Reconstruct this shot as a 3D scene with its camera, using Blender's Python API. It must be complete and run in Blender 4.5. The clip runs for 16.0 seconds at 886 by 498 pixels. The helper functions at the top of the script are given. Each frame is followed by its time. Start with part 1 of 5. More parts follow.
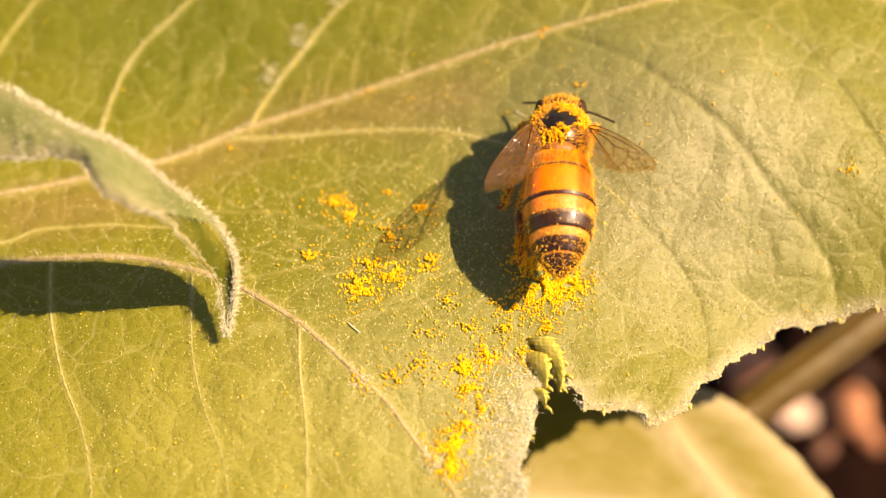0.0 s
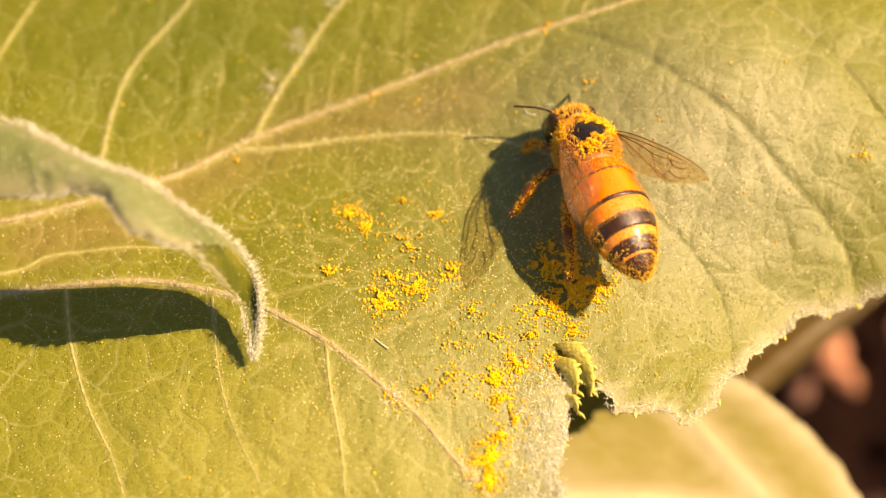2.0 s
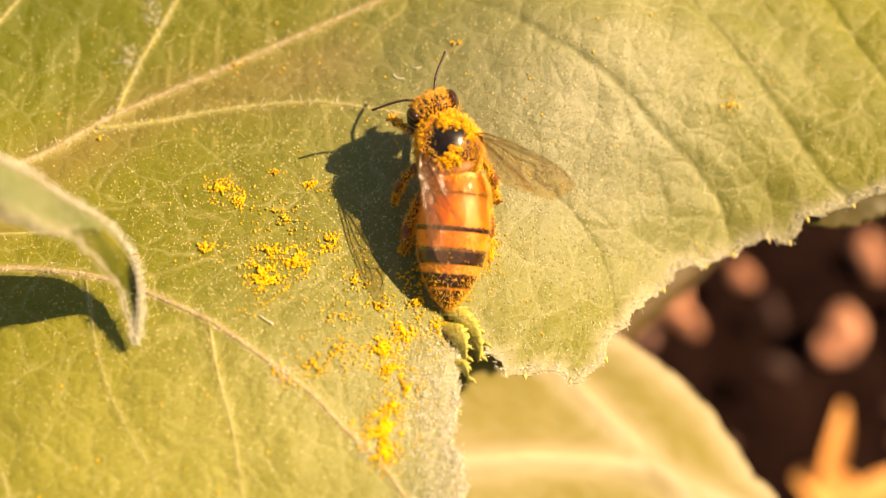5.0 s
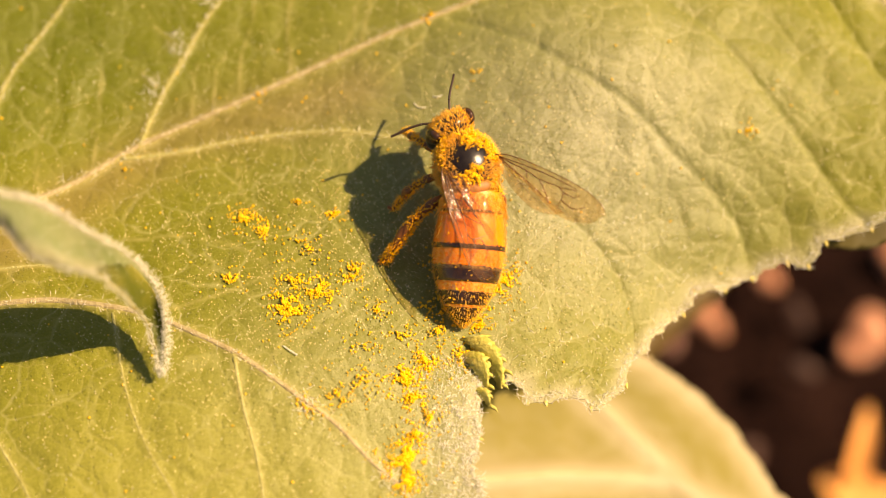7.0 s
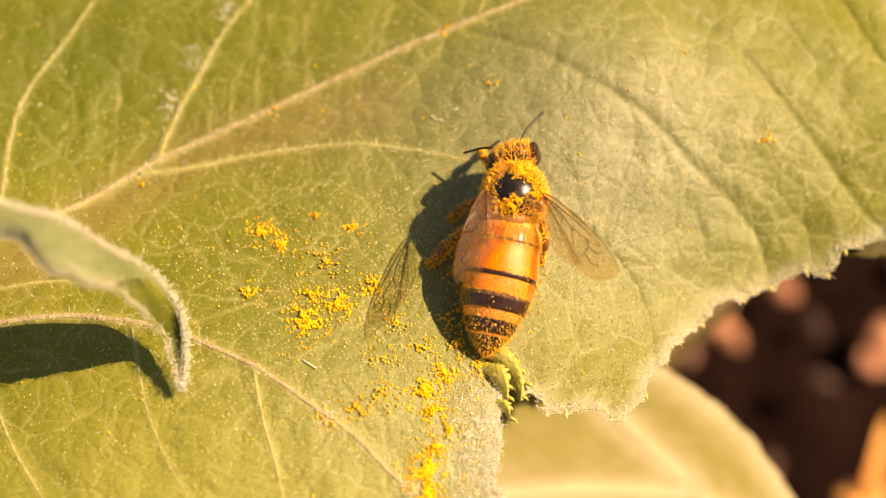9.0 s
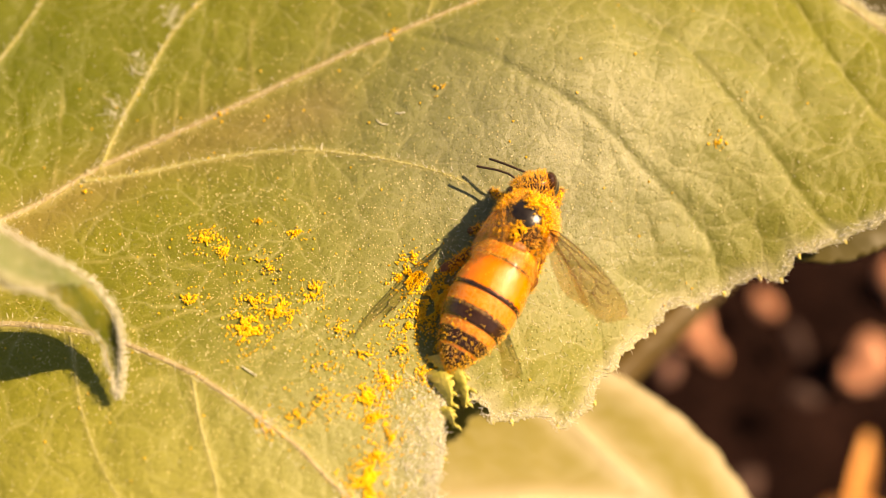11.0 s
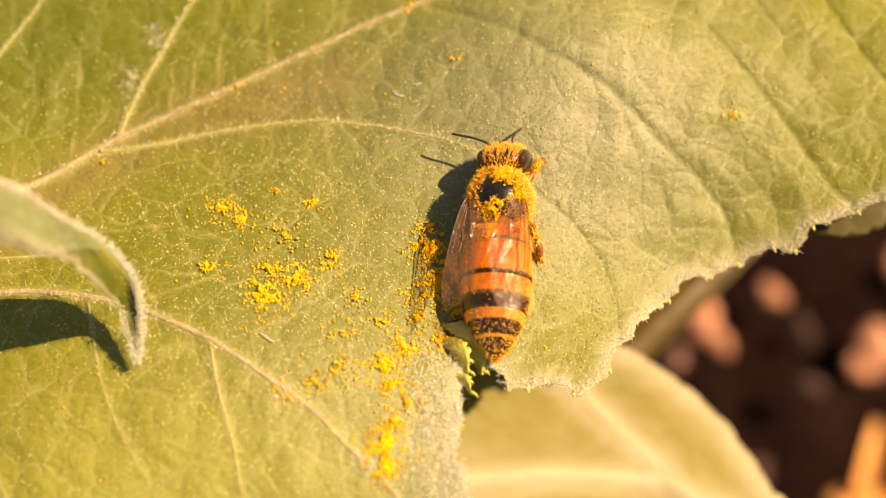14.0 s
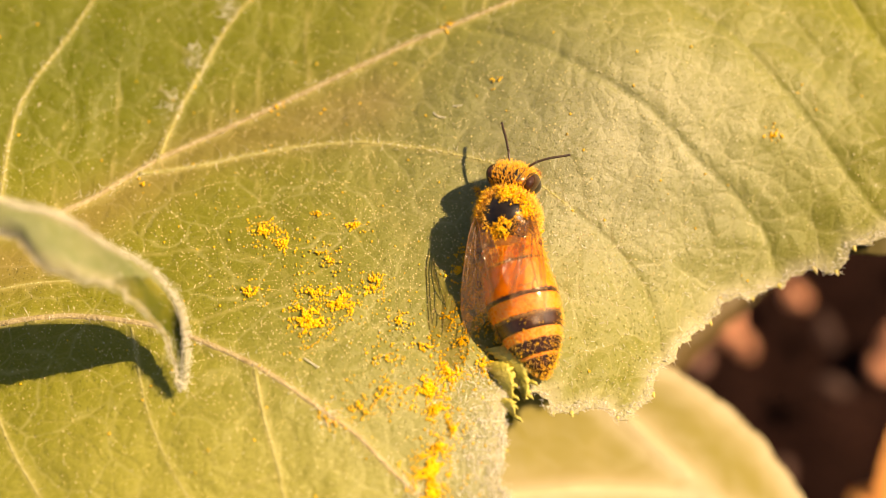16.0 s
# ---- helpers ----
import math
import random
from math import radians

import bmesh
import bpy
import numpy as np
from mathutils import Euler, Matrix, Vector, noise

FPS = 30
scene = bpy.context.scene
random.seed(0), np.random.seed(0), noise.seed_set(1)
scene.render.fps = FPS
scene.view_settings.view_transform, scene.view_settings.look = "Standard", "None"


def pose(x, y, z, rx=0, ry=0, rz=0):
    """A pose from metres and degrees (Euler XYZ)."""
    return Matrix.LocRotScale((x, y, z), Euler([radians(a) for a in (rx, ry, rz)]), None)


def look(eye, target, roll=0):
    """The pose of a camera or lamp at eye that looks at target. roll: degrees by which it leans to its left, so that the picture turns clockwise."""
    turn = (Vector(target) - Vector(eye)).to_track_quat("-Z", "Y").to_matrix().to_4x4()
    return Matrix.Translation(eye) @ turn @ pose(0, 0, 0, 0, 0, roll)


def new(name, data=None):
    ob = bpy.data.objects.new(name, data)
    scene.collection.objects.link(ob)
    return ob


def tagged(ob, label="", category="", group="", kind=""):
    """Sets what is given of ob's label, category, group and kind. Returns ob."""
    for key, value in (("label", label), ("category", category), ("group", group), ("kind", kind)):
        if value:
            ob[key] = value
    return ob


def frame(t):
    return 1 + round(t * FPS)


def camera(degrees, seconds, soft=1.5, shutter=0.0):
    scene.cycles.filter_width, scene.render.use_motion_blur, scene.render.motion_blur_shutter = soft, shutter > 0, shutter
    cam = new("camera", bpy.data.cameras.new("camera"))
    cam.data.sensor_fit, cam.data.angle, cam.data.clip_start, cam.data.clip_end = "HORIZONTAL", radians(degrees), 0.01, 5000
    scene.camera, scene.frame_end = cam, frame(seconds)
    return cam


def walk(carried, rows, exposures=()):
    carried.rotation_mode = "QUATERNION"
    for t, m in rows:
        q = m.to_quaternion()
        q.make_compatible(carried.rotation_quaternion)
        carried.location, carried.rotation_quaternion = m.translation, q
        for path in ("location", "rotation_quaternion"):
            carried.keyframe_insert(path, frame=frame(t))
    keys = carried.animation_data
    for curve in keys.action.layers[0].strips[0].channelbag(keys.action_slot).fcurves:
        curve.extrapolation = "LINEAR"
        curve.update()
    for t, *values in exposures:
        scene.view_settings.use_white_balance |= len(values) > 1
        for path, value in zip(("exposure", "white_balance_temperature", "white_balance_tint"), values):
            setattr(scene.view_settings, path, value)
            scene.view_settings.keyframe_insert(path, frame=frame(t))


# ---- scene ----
MM = 0.001          # everything below is planned in millimetres; leaf surface near z = 0

# ---------------------------------------------------------------- camera
PATH = [
    (0, 4.34, -50.95, 91.56, 29.15, 3.085, 9.901),
    (0.2, 3.98, -50.15, 91.73, 29.525, 3.476, 9.628),
    (0.5, 3.43, -48.95, 91.99, 28.734, 3.482, 9.219),
    (0.8, 3.97, -47.75, 92.31, 27.826, 3.538, 8.923),
    (1, 4.33, -46.95, 92.52, 27.839, 3.487, 8.725),
    (1.2, 2.58, -46.46, 93.6, 27.618, 2.708, 8.326),
    (1.5, -0.05, -45.72, 95.21, 27.046, 2.689, 7.727),
    (1.8, -1.35, -46.19, 94.52, 27.071, 2.548, 6.724),
    (2, -2.21, -46.51, 94.06, 26.071, 2.07, 6.055),
    (2.2, -2.04, -45.31, 94.17, 25.86, 2.818, 5.705),
    (2.5, -1.79, -43.51, 94.34, 25.104, 1.616, 5.179),
    (2.8, -3.97, -42.23, 95.21, 24.85, 0.735, 3.849),
    (3, -5.42, -41.37, 95.79, 24.23, 0.479, 2.963),
    (3.2, -5.54, -40.29, 95.75, 23.419, 0.5, 2.39),
    (3.5, -5.73, -38.68, 95.68, 23.66, -0.858, 1.531),
    (3.7, -5.9, -39.82, 95.52, 23.751, -1.403, 1.274),
    (4, -6.16, -41.53, 95.27, 23.957, -1.923, 0.888),
    (4.2, -6.48, -43, 94.54, 24.342, -1.184, 0.944),
    (4.5, -6.95, -45.2, 93.45, 24.648, -2.21, 1.027),
    (4.7, -7.22, -45.47, 93.11, 24.687, -2.559, 0.835),
    (6.8, -6.38, -44.34, 94.72, 23.803, -1.592, 0.296),
    (7, -6.69, -43.33, 95.44, 23.921, -1.431, 0.623),
    (7.2, -7.67, -44.11, 95.3, 24.759, -1.547, 0.537),
    (7.5, -9.14, -45.28, 95.08, 24.392, -1.681, 0.407),
    (7.8, -8.77, -44.28, 95.42, 24.214, -1.557, 0.358),
    (8, -8.52, -43.62, 95.64, 24.193, -1.251, 0.325),
    (8.2, -8.27, -43.57, 95.57, 24.182, -1.159, 0.327),
    (10.3, -5.69, -43.08, 94.87, 25.067, -0.448, 0.344),
    (10.5, -6.66, -42.89, 94.98, 24.89, -1.018, 0.254),
    (11, -2.95, -44.04, 93.2, 25.369, -0.251, 0.26),
    (11.2, -3.05, -43.78, 93.33, 25.505, -0.171, 0.124),
    (11.5, -3.2, -43.38, 93.53, 25.196, -0.198, -0.079),
    (11.8, -2.57, -44.38, 92.87, 25.789, 0.205, -0.092),
    (12, -2.15, -45.04, 92.43, 25.574, -0.005, -0.1),
    (12.2, -1.85, -44.3, 93.05, 25.051, -0.607, -0.06),
    (12.5, -1.41, -43.2, 93.97, 24.931, -0.017, 0),
    (12.8, -3.08, -42.83, 94.53, 25.656, -0.116, 0.028),
    (13, -4.19, -42.58, 94.91, 24.765, -0.627, 0.046),
    (13.5, -4.48, -44.75, 93.91, 25.285, -0.544, 0.165),
    (14, -3.91, -46.49, 92.55, 25.802, -0.332, 0.337),
    (14.5, -3.89, -46.18, 92.75, 25.711, -0.434, 0.348),
    (15, -5.51, -45.37, 93.42, 25.493, -0.427, 0.226),
    (15.5, -5.29, -44.43, 93.19, 25.192, -0.259, 0.24),
    (16, -6.41, -44.11, 93.61, 25.059, -0.344, 0.205),
]
cam = camera(27.0, 16.0, soft=1.0)
cam.data.dof.use_dof = True
cam.data.dof.focus_distance = 0.102
cam.data.dof.aperture_fstop = 20.0
walk(cam, [(t, pose(x * MM, y * MM, z * MM, a, b, c)) for t, x, y, z, a, b, c in PATH],
     exposures=[(0, 1.07, 8780, 23), (4, 1.07, 8780, 23), (7, 1.00, 8780, 23), (16, 1.00, 8780, 23)])

# ---------------------------------------------------------------- light
SUN_ELEV, SUN_AZ = 48.0, 10.0          # azimuth from +x towards +y
world = bpy.data.worlds.new("sky")
scene.world = world
world.use_nodes = True
wn = world.node_tree
sky = wn.nodes.new("ShaderNodeTexSky")
sky.sky_type, sky.sun_disc = "NISHITA", False
sky.sun_elevation, sky.sun_rotation = radians(SUN_ELEV), radians(90 - SUN_AZ)
wn.links.new(sky.outputs[0], wn.nodes["Background"].inputs[0])
wn.nodes["Background"].inputs[1].default_value = 0.052
sun = new("sun", bpy.data.lights.new("sun", "SUN"))
sun.data.energy, sun.data.angle, sun.data.color = 4.5, radians(0.53), (1.0, 0.84, 0.60)
sun_dir = Vector((math.cos(radians(SUN_ELEV)) * math.cos(radians(SUN_AZ)),
                  math.cos(radians(SUN_ELEV)) * math.sin(radians(SUN_AZ)), math.sin(radians(SUN_ELEV))))
sun.matrix_world = look(sun_dir * 3, (0, 0, 0))


# ---------------------------------------------------------------- materials
class Mat:
    """A node material with short calls for its nodes."""

    def __init__(self, name, rough=0.6, **settings):
        self.m = bpy.data.materials.new(name)
        self.m.use_nodes = True
        self.t = self.m.node_tree
        self.b = self.t.nodes["Principled BSDF"]
        self.set("Roughness", rough)
        for k, v in settings.items():
            self.set(k.replace("_", " "), v)
        self.obj = None

    def set(self, socket, v):
        s = self.b.inputs[socket]
        if isinstance(v, bpy.types.NodeSocket):
            self.t.links.new(v, s)
        elif isinstance(v, tuple) and len(v) == 3:
            s.default_value = (*v, 1) if s.type == "RGBA" else v
        else:
            s.default_value = v

    def node(self, kind, values=(), operation="", feature="", attribute_name=""):
        n = self.t.nodes.new(kind)
        if operation:
            n.operation = operation
        if feature:
            n.feature = feature
        if attribute_name:
            n.attribute_name = attribute_name
        for k, v in dict(values).items():
            if isinstance(v, bpy.types.NodeSocket):
                self.t.links.new(v, n.inputs[k])
            elif isinstance(v, tuple) and len(v) == 3 and n.inputs[k].type == "RGBA":
                n.inputs[k].default_value = (*v, 1)
            else:
                n.inputs[k].default_value = v
        return n

    def coord(self):
        if self.obj is None:
            tc = self.node("ShaderNodeTexCoord")
            self.obj = self.node("ShaderNodeVectorMath", {0: tc.outputs["Object"], 1: (1000, 1000, 1000)}, operation="MULTIPLY").outputs[0]
        return self.obj

    def noise(self, scale, detail=4, rough=0.55):
        return self.node("ShaderNodeTexNoise", {"Vector": self.coord(), "Scale": scale, "Detail": detail, "Roughness": rough}).outputs[0]

    def cells(self, scale, feature="DISTANCE_TO_EDGE", wobble=0.0):
        vec = self.coord()
        if wobble:
            nz = self.node("ShaderNodeTexNoise", {"Vector": vec, "Scale": scale * 0.9, "Detail": 2}).outputs[1]
            off = self.node("ShaderNodeVectorMath", {0: nz, 1: (wobble,) * 3}, operation="MULTIPLY").outputs[0]
            vec = self.node("ShaderNodeVectorMath", {0: vec, 1: off}, operation="ADD").outputs[0]
        return self.node("ShaderNodeTexVoronoi", {"Vector": vec, "Scale": scale}, feature=feature).outputs["Distance"]

    def ramp(self, fac, lo, hi, a=0.0, b=1.0):
        return self.node("ShaderNodeMapRange", {0: fac, 1: lo, 2: hi, 3: a, 4: b}).outputs[0]

    def math(self, op, a, b=0.0):
        return self.node("ShaderNodeMath", {0: a, 1: b}, operation=op).outputs[0]

    def mix(self, fac, a, b):
        n = self.t.nodes.new("ShaderNodeMix")
        n.data_type = "RGBA"
        for sock, v in ((n.inputs[0], fac), (n.inputs[6], a), (n.inputs[7], b)):
            if isinstance(v, bpy.types.NodeSocket):
                self.t.links.new(v, sock)
            else:
                sock.default_value = (*v, 1) if isinstance(v, tuple) else v
        return n.outputs[2]

    def attr(self, name):
        return self.node("ShaderNodeAttribute", attribute_name=name).outputs["Fac"]

    def bump(self, height, dist, strength=1.0, after=None):
        n = self.node("ShaderNodeBump", {"Height": height, "Distance": dist * MM, "Strength": strength})
        if after is not None:
            self.t.links.new(after, n.inputs["Normal"])
        self.set("Normal", n.outputs[0])
        return n.outputs[0]


def leaf_material(name, green_a, green_b, vein_col, fine=True, through_light=0.22):
    m = Mat(name, 0.5)
    big = m.ramp(m.noise(0.09, 3), 0.3, 0.7)
    col = m.mix(big, green_a, green_b)
    if fine:
        net = m.cells(0.31, wobble=2.4)
        net2 = m.cells(0.85, wobble=0.55)
        line = m.ramp(m.math("ADD", net, m.ramp(m.noise(1.6, 3), 0.3, 0.7, -0.008, 0.014)), 0.006, 0.034, 1, 0)
        line2 = m.ramp(net2, 0.0, 0.06, 1, 0)
        some = m.ramp(m.noise(0.22, 3), 0.30, 0.54, 0.25, 1)
        stipple = m.noise(7.5, 4, 0.75)
        pit = m.math("MULTIPLY", m.ramp(m.cells(3.9, "F1", wobble=0.1), 0.10, 0.24, 1, 0), m.ramp(m.noise(0.7, 2), 0.28, 0.52))
        dot = m.math("MULTIPLY", m.ramp(m.cells(2.6, "F1", wobble=0.3), 0.06, 0.13, 1, 0), m.ramp(m.noise(0.5, 2), 0.62, 0.42))
        mottle = m.ramp(m.noise(0.55, 4), 0.3, 0.7)
        dist = m.attr("groove")
        sunk_shade = m.ramp(m.math("ADD", dist, m.ramp(m.noise(2.5, 3), 0.3, 0.7, -0.05, 0.05)), 0.03, 0.17, 1, 0)
        col = m.mix(m.math("MULTIPLY", mottle, 0.30), col, tuple(0.75 * c for c in green_a))
        col = m.mix(m.math("MULTIPLY", m.ramp(stipple, 0.52, 0.66), 0.32), col, tuple(0.45 * c for c in green_a))
        col = m.mix(m.math("MULTIPLY", m.ramp(stipple, 0.46, 0.34), 0.36), col, (0.44, 0.41, 0.09))
        col = m.mix(m.math("MULTIPLY", line2, 0.22), col, vein_col)
        col = m.mix(m.math("MULTIPLY", m.math("MULTIPLY", line, some), 0.50), col, (0.42, 0.41, 0.15))
        col = m.mix(m.math("MULTIPLY", m.attr("blush"), 0.42), col, (0.33, 0.20, 0.09))
        # pale grey: real down by the tear, elsewhere silvery sheen painted into the colour
        col = m.mix(m.math("MULTIPLY", m.attr("down_sheen"), m.ramp(stipple, 0.66, 0.42, 0.30, 0.9)), col, (0.295, 0.305, 0.205))
        # upper left: deeper green, darkened for the blade's tilt away from the sun
        col = m.mix(m.math("MULTIPLY", m.attr("deep_shade"), 0.62), col, (0.078, 0.112, 0.003))
        # lower left: yellower and paler, sunlight on its tilt put into the colour
        col = m.mix(m.math("MULTIPLY", m.attr("gold_light"), m.ramp(stipple, 0.66, 0.40, 0.45, 1)), col, (0.47, 0.45, 0.10))
        col = m.mix(m.math("MULTIPLY", pit, m.ramp(m.attr("down_sheen"), 0.1, 0.9, 0.42, 0.55)), col, (0.085, 0.11, 0.018))
        col = m.mix(m.math("MULTIPLY", dot, 1.0), col, (0.85, 0.80, 0.55))
        # sunken veins: greener tissue, with their crease shading put into the colour
        col = m.mix(m.math("MULTIPLY", sunk_shade, 0.12), col, (0.14, 0.185, 0.015))
        col = m.mix(m.math("MULTIPLY", m.ramp(dist, 0.02, 0.065, 1, 0), 0.40), col, (0.36, 0.37, 0.13))
        col = m.mix(m.attr("vein"), col, vein_col)
        col = m.mix(m.math("MULTIPLY", m.attr("rim"), 0.65), col, (0.56, 0.52, 0.33))
        first = m.bump(m.ramp(net, 0.0, 0.30), 0.082, 0.8)
        cut = m.bump(m.ramp(dist, 0.0, 0.30), 0.038, 1.0, first)
        second = m.bump(m.ramp(net2, 0.0, 0.25), 0.035, 0.8, cut)
        third = m.bump(m.math("SUBTRACT", dot, pit), 0.05, 0.8, second)
        m.bump(stipple, 0.05, 0.7, third)
        m.set("Roughness", m.ramp(m.noise(0.5, 3), 0.3, 0.7, 0.38, 0.52))
    else:
        col = m.mix(m.math("MULTIPLY", m.ramp(m.noise(0.35, 5, 0.65), 0.45, 0.75), 0.12 if name == "leaf_far" else 0.35), col, vein_col)
        if name == "leaf_under":
            col = m.mix(m.math("MULTIPLY", m.ramp(m.cells(0.45, wobble=1.2), 0.0, 0.06, 1, 0), 0.30), col, vein_col)
        col = m.mix(m.attr("vein"), col, vein_col)
        m.bump(m.cells(0.45, wobble=1.2), 0.16, 0.6)
    m.set("Base Color", col)
    m.set("Specular IOR Level", m.ramp(m.attr("down_sheen"), 0.05, 0.8, 0.40, 0.70) if fine else 0.3)
    m.set("Sheen Weight", m.ramp(m.attr("down_sheen"), 0.05, 0.8, 0.11, 0.18) if fine else 0.05)
    m.set("Sheen Roughness", 0.4)
    m.set("Sheen Tint", (0.95, 0.93, 0.90))
    # light that passes through the blade
    trans = m.node("ShaderNodeBsdfTranslucent", {"Color": tuple(1.15 * c for c in green_b)})
    out = m.t.nodes["Material Output"]
    mixer = m.t.nodes.new("ShaderNodeMixShader")
    mixer.inputs[0].default_value = through_light
    m.t.links.new(m.b.outputs[0], mixer.inputs[1])
    m.t.links.new(trans.outputs[0], mixer.inputs[2])
    m.t.links.new(mixer.outputs[0], out.inputs[0])
    return m.m


LEAF = leaf_material("leaf_upper", (0.176, 0.192, 0.009), (0.232, 0.240, 0.014), (0.46, 0.41, 0.14))
# the shade below the broad leaf is put into this dark green
LEAF_DARK = leaf_material("leaf_shaded", (0.045, 0.040, 0.005), (0.065, 0.055, 0.006), (0.10, 0.08, 0.016), fine=False)
LEAF_PALE = leaf_material("leaf_under", (0.19, 0.245, 0.075), (0.27, 0.32, 0.13), (0.50, 0.47, 0.26), fine=False, through_light=0.45)
# upper-side green inside the fold, darkened to hold the fold's shade
LEAF_TIP = leaf_material("leaf_tip_shaded", (0.060, 0.075, 0.004), (0.085, 0.10, 0.006), (0.44, 0.37, 0.07), fine=False, through_light=0.10)
LEAF_FAR = leaf_material("leaf_far", (0.168, 0.144, 0.003), (0.214, 0.180, 0.005), (0.62, 0.54, 0.38), fine=False)


def plain(name, a, b, rough, scale, bump=0.0, **more):
    m = Mat(name, rough, **more)
    m.set("Base Color", m.mix(m.ramp(m.noise(scale, 5), 0.3, 0.7), a, b))
    if bump:
        m.bump(m.noise(scale * 3, 4), bump)
    return m.m


VEIN = plain("leaf_vein", (0.30, 0.235, 0.095), (0.47, 0.40, 0.22), 0.6, 2.2, 0.14)
VEIN_SOFT = plain("soft_vein", (0.36, 0.30, 0.13), (0.46, 0.40, 0.22), 0.5, 0.5, 0.05)
VEIN_GREEN = plain("green_vein", (0.29, 0.28, 0.06), (0.42, 0.40, 0.16), 0.6, 2.2, 0.12)
HAIR_PALE = plain("leaf_hair", (0.80, 0.78, 0.64), (0.88, 0.86, 0.74), 0.4, 2.0)
POLLEN = plain("pollen", (0.82, 0.43, 0.006), (0.94, 0.60, 0.018), 0.7, 5.0, 0.02)
POLLEN_COAT = plain("pollen_coat", (0.88, 0.41, 0.006), (0.98, 0.59, 0.018), 0.7, 5.0, 0.02)
DUST = plain("pollen_and_glints", (0.80, 0.62, 0.2), (0.9, 0.82, 0.5), 0.5, 1.0)
TIP = plain("leaf_tooth", (0.50, 0.42, 0.08), (0.62, 0.50, 0.14), 0.5, 2.0, 0.05)
SCRAP = plain("torn_leaf", (0.36, 0.34, 0.045), (0.58, 0.50, 0.12), 0.5, 1.6, 0.1)
STEM = plain("stem", (0.070, 0.044, 0.003), (0.105, 0.062, 0.005), 0.5, 0.2, 0.2)
BLACK = plain("bee_black", (0.008, 0.006, 0.005), (0.02, 0.014, 0.010), 0.28, 3.0, 0.01)
EYE = plain("bee_eye", (0.030, 0.012, 0.005), (0.06, 0.024, 0.010), 0.12, 3.0)
BROWN = plain("bee_leg", (0.14, 0.046, 0.010), (0.30, 0.105, 0.018), 0.38, 2.0)
TAN = plain("bee_scutellum", (0.24, 0.085, 0.014), (0.40, 0.16, 0.03), 0.5, 2.0, 0.05)
ANTENNA = plain("bee_antenna", (0.03, 0.018, 0.01), (0.06, 0.035, 0.018), 0.4, 3.0)
FUZZ = plain("bee_hair", (0.84, 0.37, 0.035), (0.98, 0.58, 0.09), 0.45, 1.5)
BRANCH = plain("wing_vein", (0.09, 0.036, 0.009), (0.16, 0.065, 0.016), 0.4, 2.0)


def abdomen_material():
    m = Mat("bee_tergite", 0.26)
    amber = m.mix(m.ramp(m.noise(0.9, 4), 0.3, 0.7), (0.95, 0.195, 0.005), (1.0, 0.295, 0.012))
    dark = m.mix(m.ramp(m.noise(3, 3), 0.3, 0.7), (0.030, 0.011, 0.004), (0.065, 0.024, 0.008))
    ragged = m.math("ADD", m.attr("dark"), m.ramp(m.noise(5.5, 4), 0.3, 0.7, -0.42, 0.42))
    col = m.mix(m.ramp(ragged, 0.4, 0.6), amber, dark)
    dust = m.math("MULTIPLY", m.attr("dust"), m.ramp(m.noise(7, 3, 0.7), 0.42, 0.58))
    col = m.mix(dust, col, (0.80, 0.47, 0.12))
    m.set("Base Color", col)
    m.set("Roughness", m.ramp(dust, 0, 1, 0.24, 0.7))
    m.set("Subsurface Weight", 0.25)
    m.set("Subsurface Radius", (0.6, 0.25, 0.05))
    m.set("Subsurface Scale", 0.6 * MM)
    m.set("Coat Weight", 0.5)
    m.set("Coat Roughness", 0.12)
    m.bump(m.noise(9, 4, 0.7), 0.03)
    return m.m


TERGITE = abdomen_material()


def membrane_material():
    m = Mat("wing_membrane", 0.3)
    m.set("Base Color", m.mix(m.noise(1.5, 3), (0.80, 0.34, 0.06), (0.90, 0.48, 0.12)))
    m.bump(m.noise(1.4, 4), 0.34)
    clear = m.node("ShaderNodeBsdfTransparent", {"Color": (0.85, 0.745, 0.52)})
    body = m.t.nodes.new("ShaderNodeMixShader")
    body.inputs[0].default_value = 0.085
    gloss = m.node("ShaderNodeBsdfGlossy", {"Color": (1.0, 0.97, 0.92), "Roughness": 0.13})
    m.t.links.new(m.b.inputs["Normal"].links[0].from_socket, gloss.inputs["Normal"])
    shine = m.t.nodes.new("ShaderNodeMixShader")
    m.t.links.new(clear.outputs[0], body.inputs[1])
    m.t.links.new(m.b.outputs[0], body.inputs[2])
    shine.inputs[0].default_value = 0.085
    m.t.links.new(body.outputs[0], shine.inputs[1])
    m.t.links.new(gloss.outputs[0], shine.inputs[2])
    m.t.links.new(shine.outputs[0], m.t.nodes["Material Output"].inputs[0])
    return m.m


MEMBRANE = membrane_material()


def soil_material():
    m = Mat("soil", 0.95, Specular_IOR_Level=0.05)
    col = m.mix(m.ramp(m.noise(0.12, 6, 0.65), 0.35, 0.7), (0.013, 0.0055, 0.0042), (0.040, 0.018, 0.0135))
    m.set("Base Color", col)
    m.bump(m.noise(0.5, 6, 0.7), 3.0)
    return m.m


SOIL = soil_material()
CHIP = plain("bark_chip", (0.42, 0.17, 0.09), (0.62, 0.30, 0.18), 0.85, 0.25, 0.5)
CHIP_DARK = plain("bark_chip_dark", (0.035, 0.016, 0.011), (0.09, 0.04, 0.027), 0.85, 0.25, 0.5)
CHIP_PALE = plain("bark_chip_pale", (0.6, 0.42, 0.36), (0.75, 0.58, 0.5), 0.8, 0.25, 0.5)
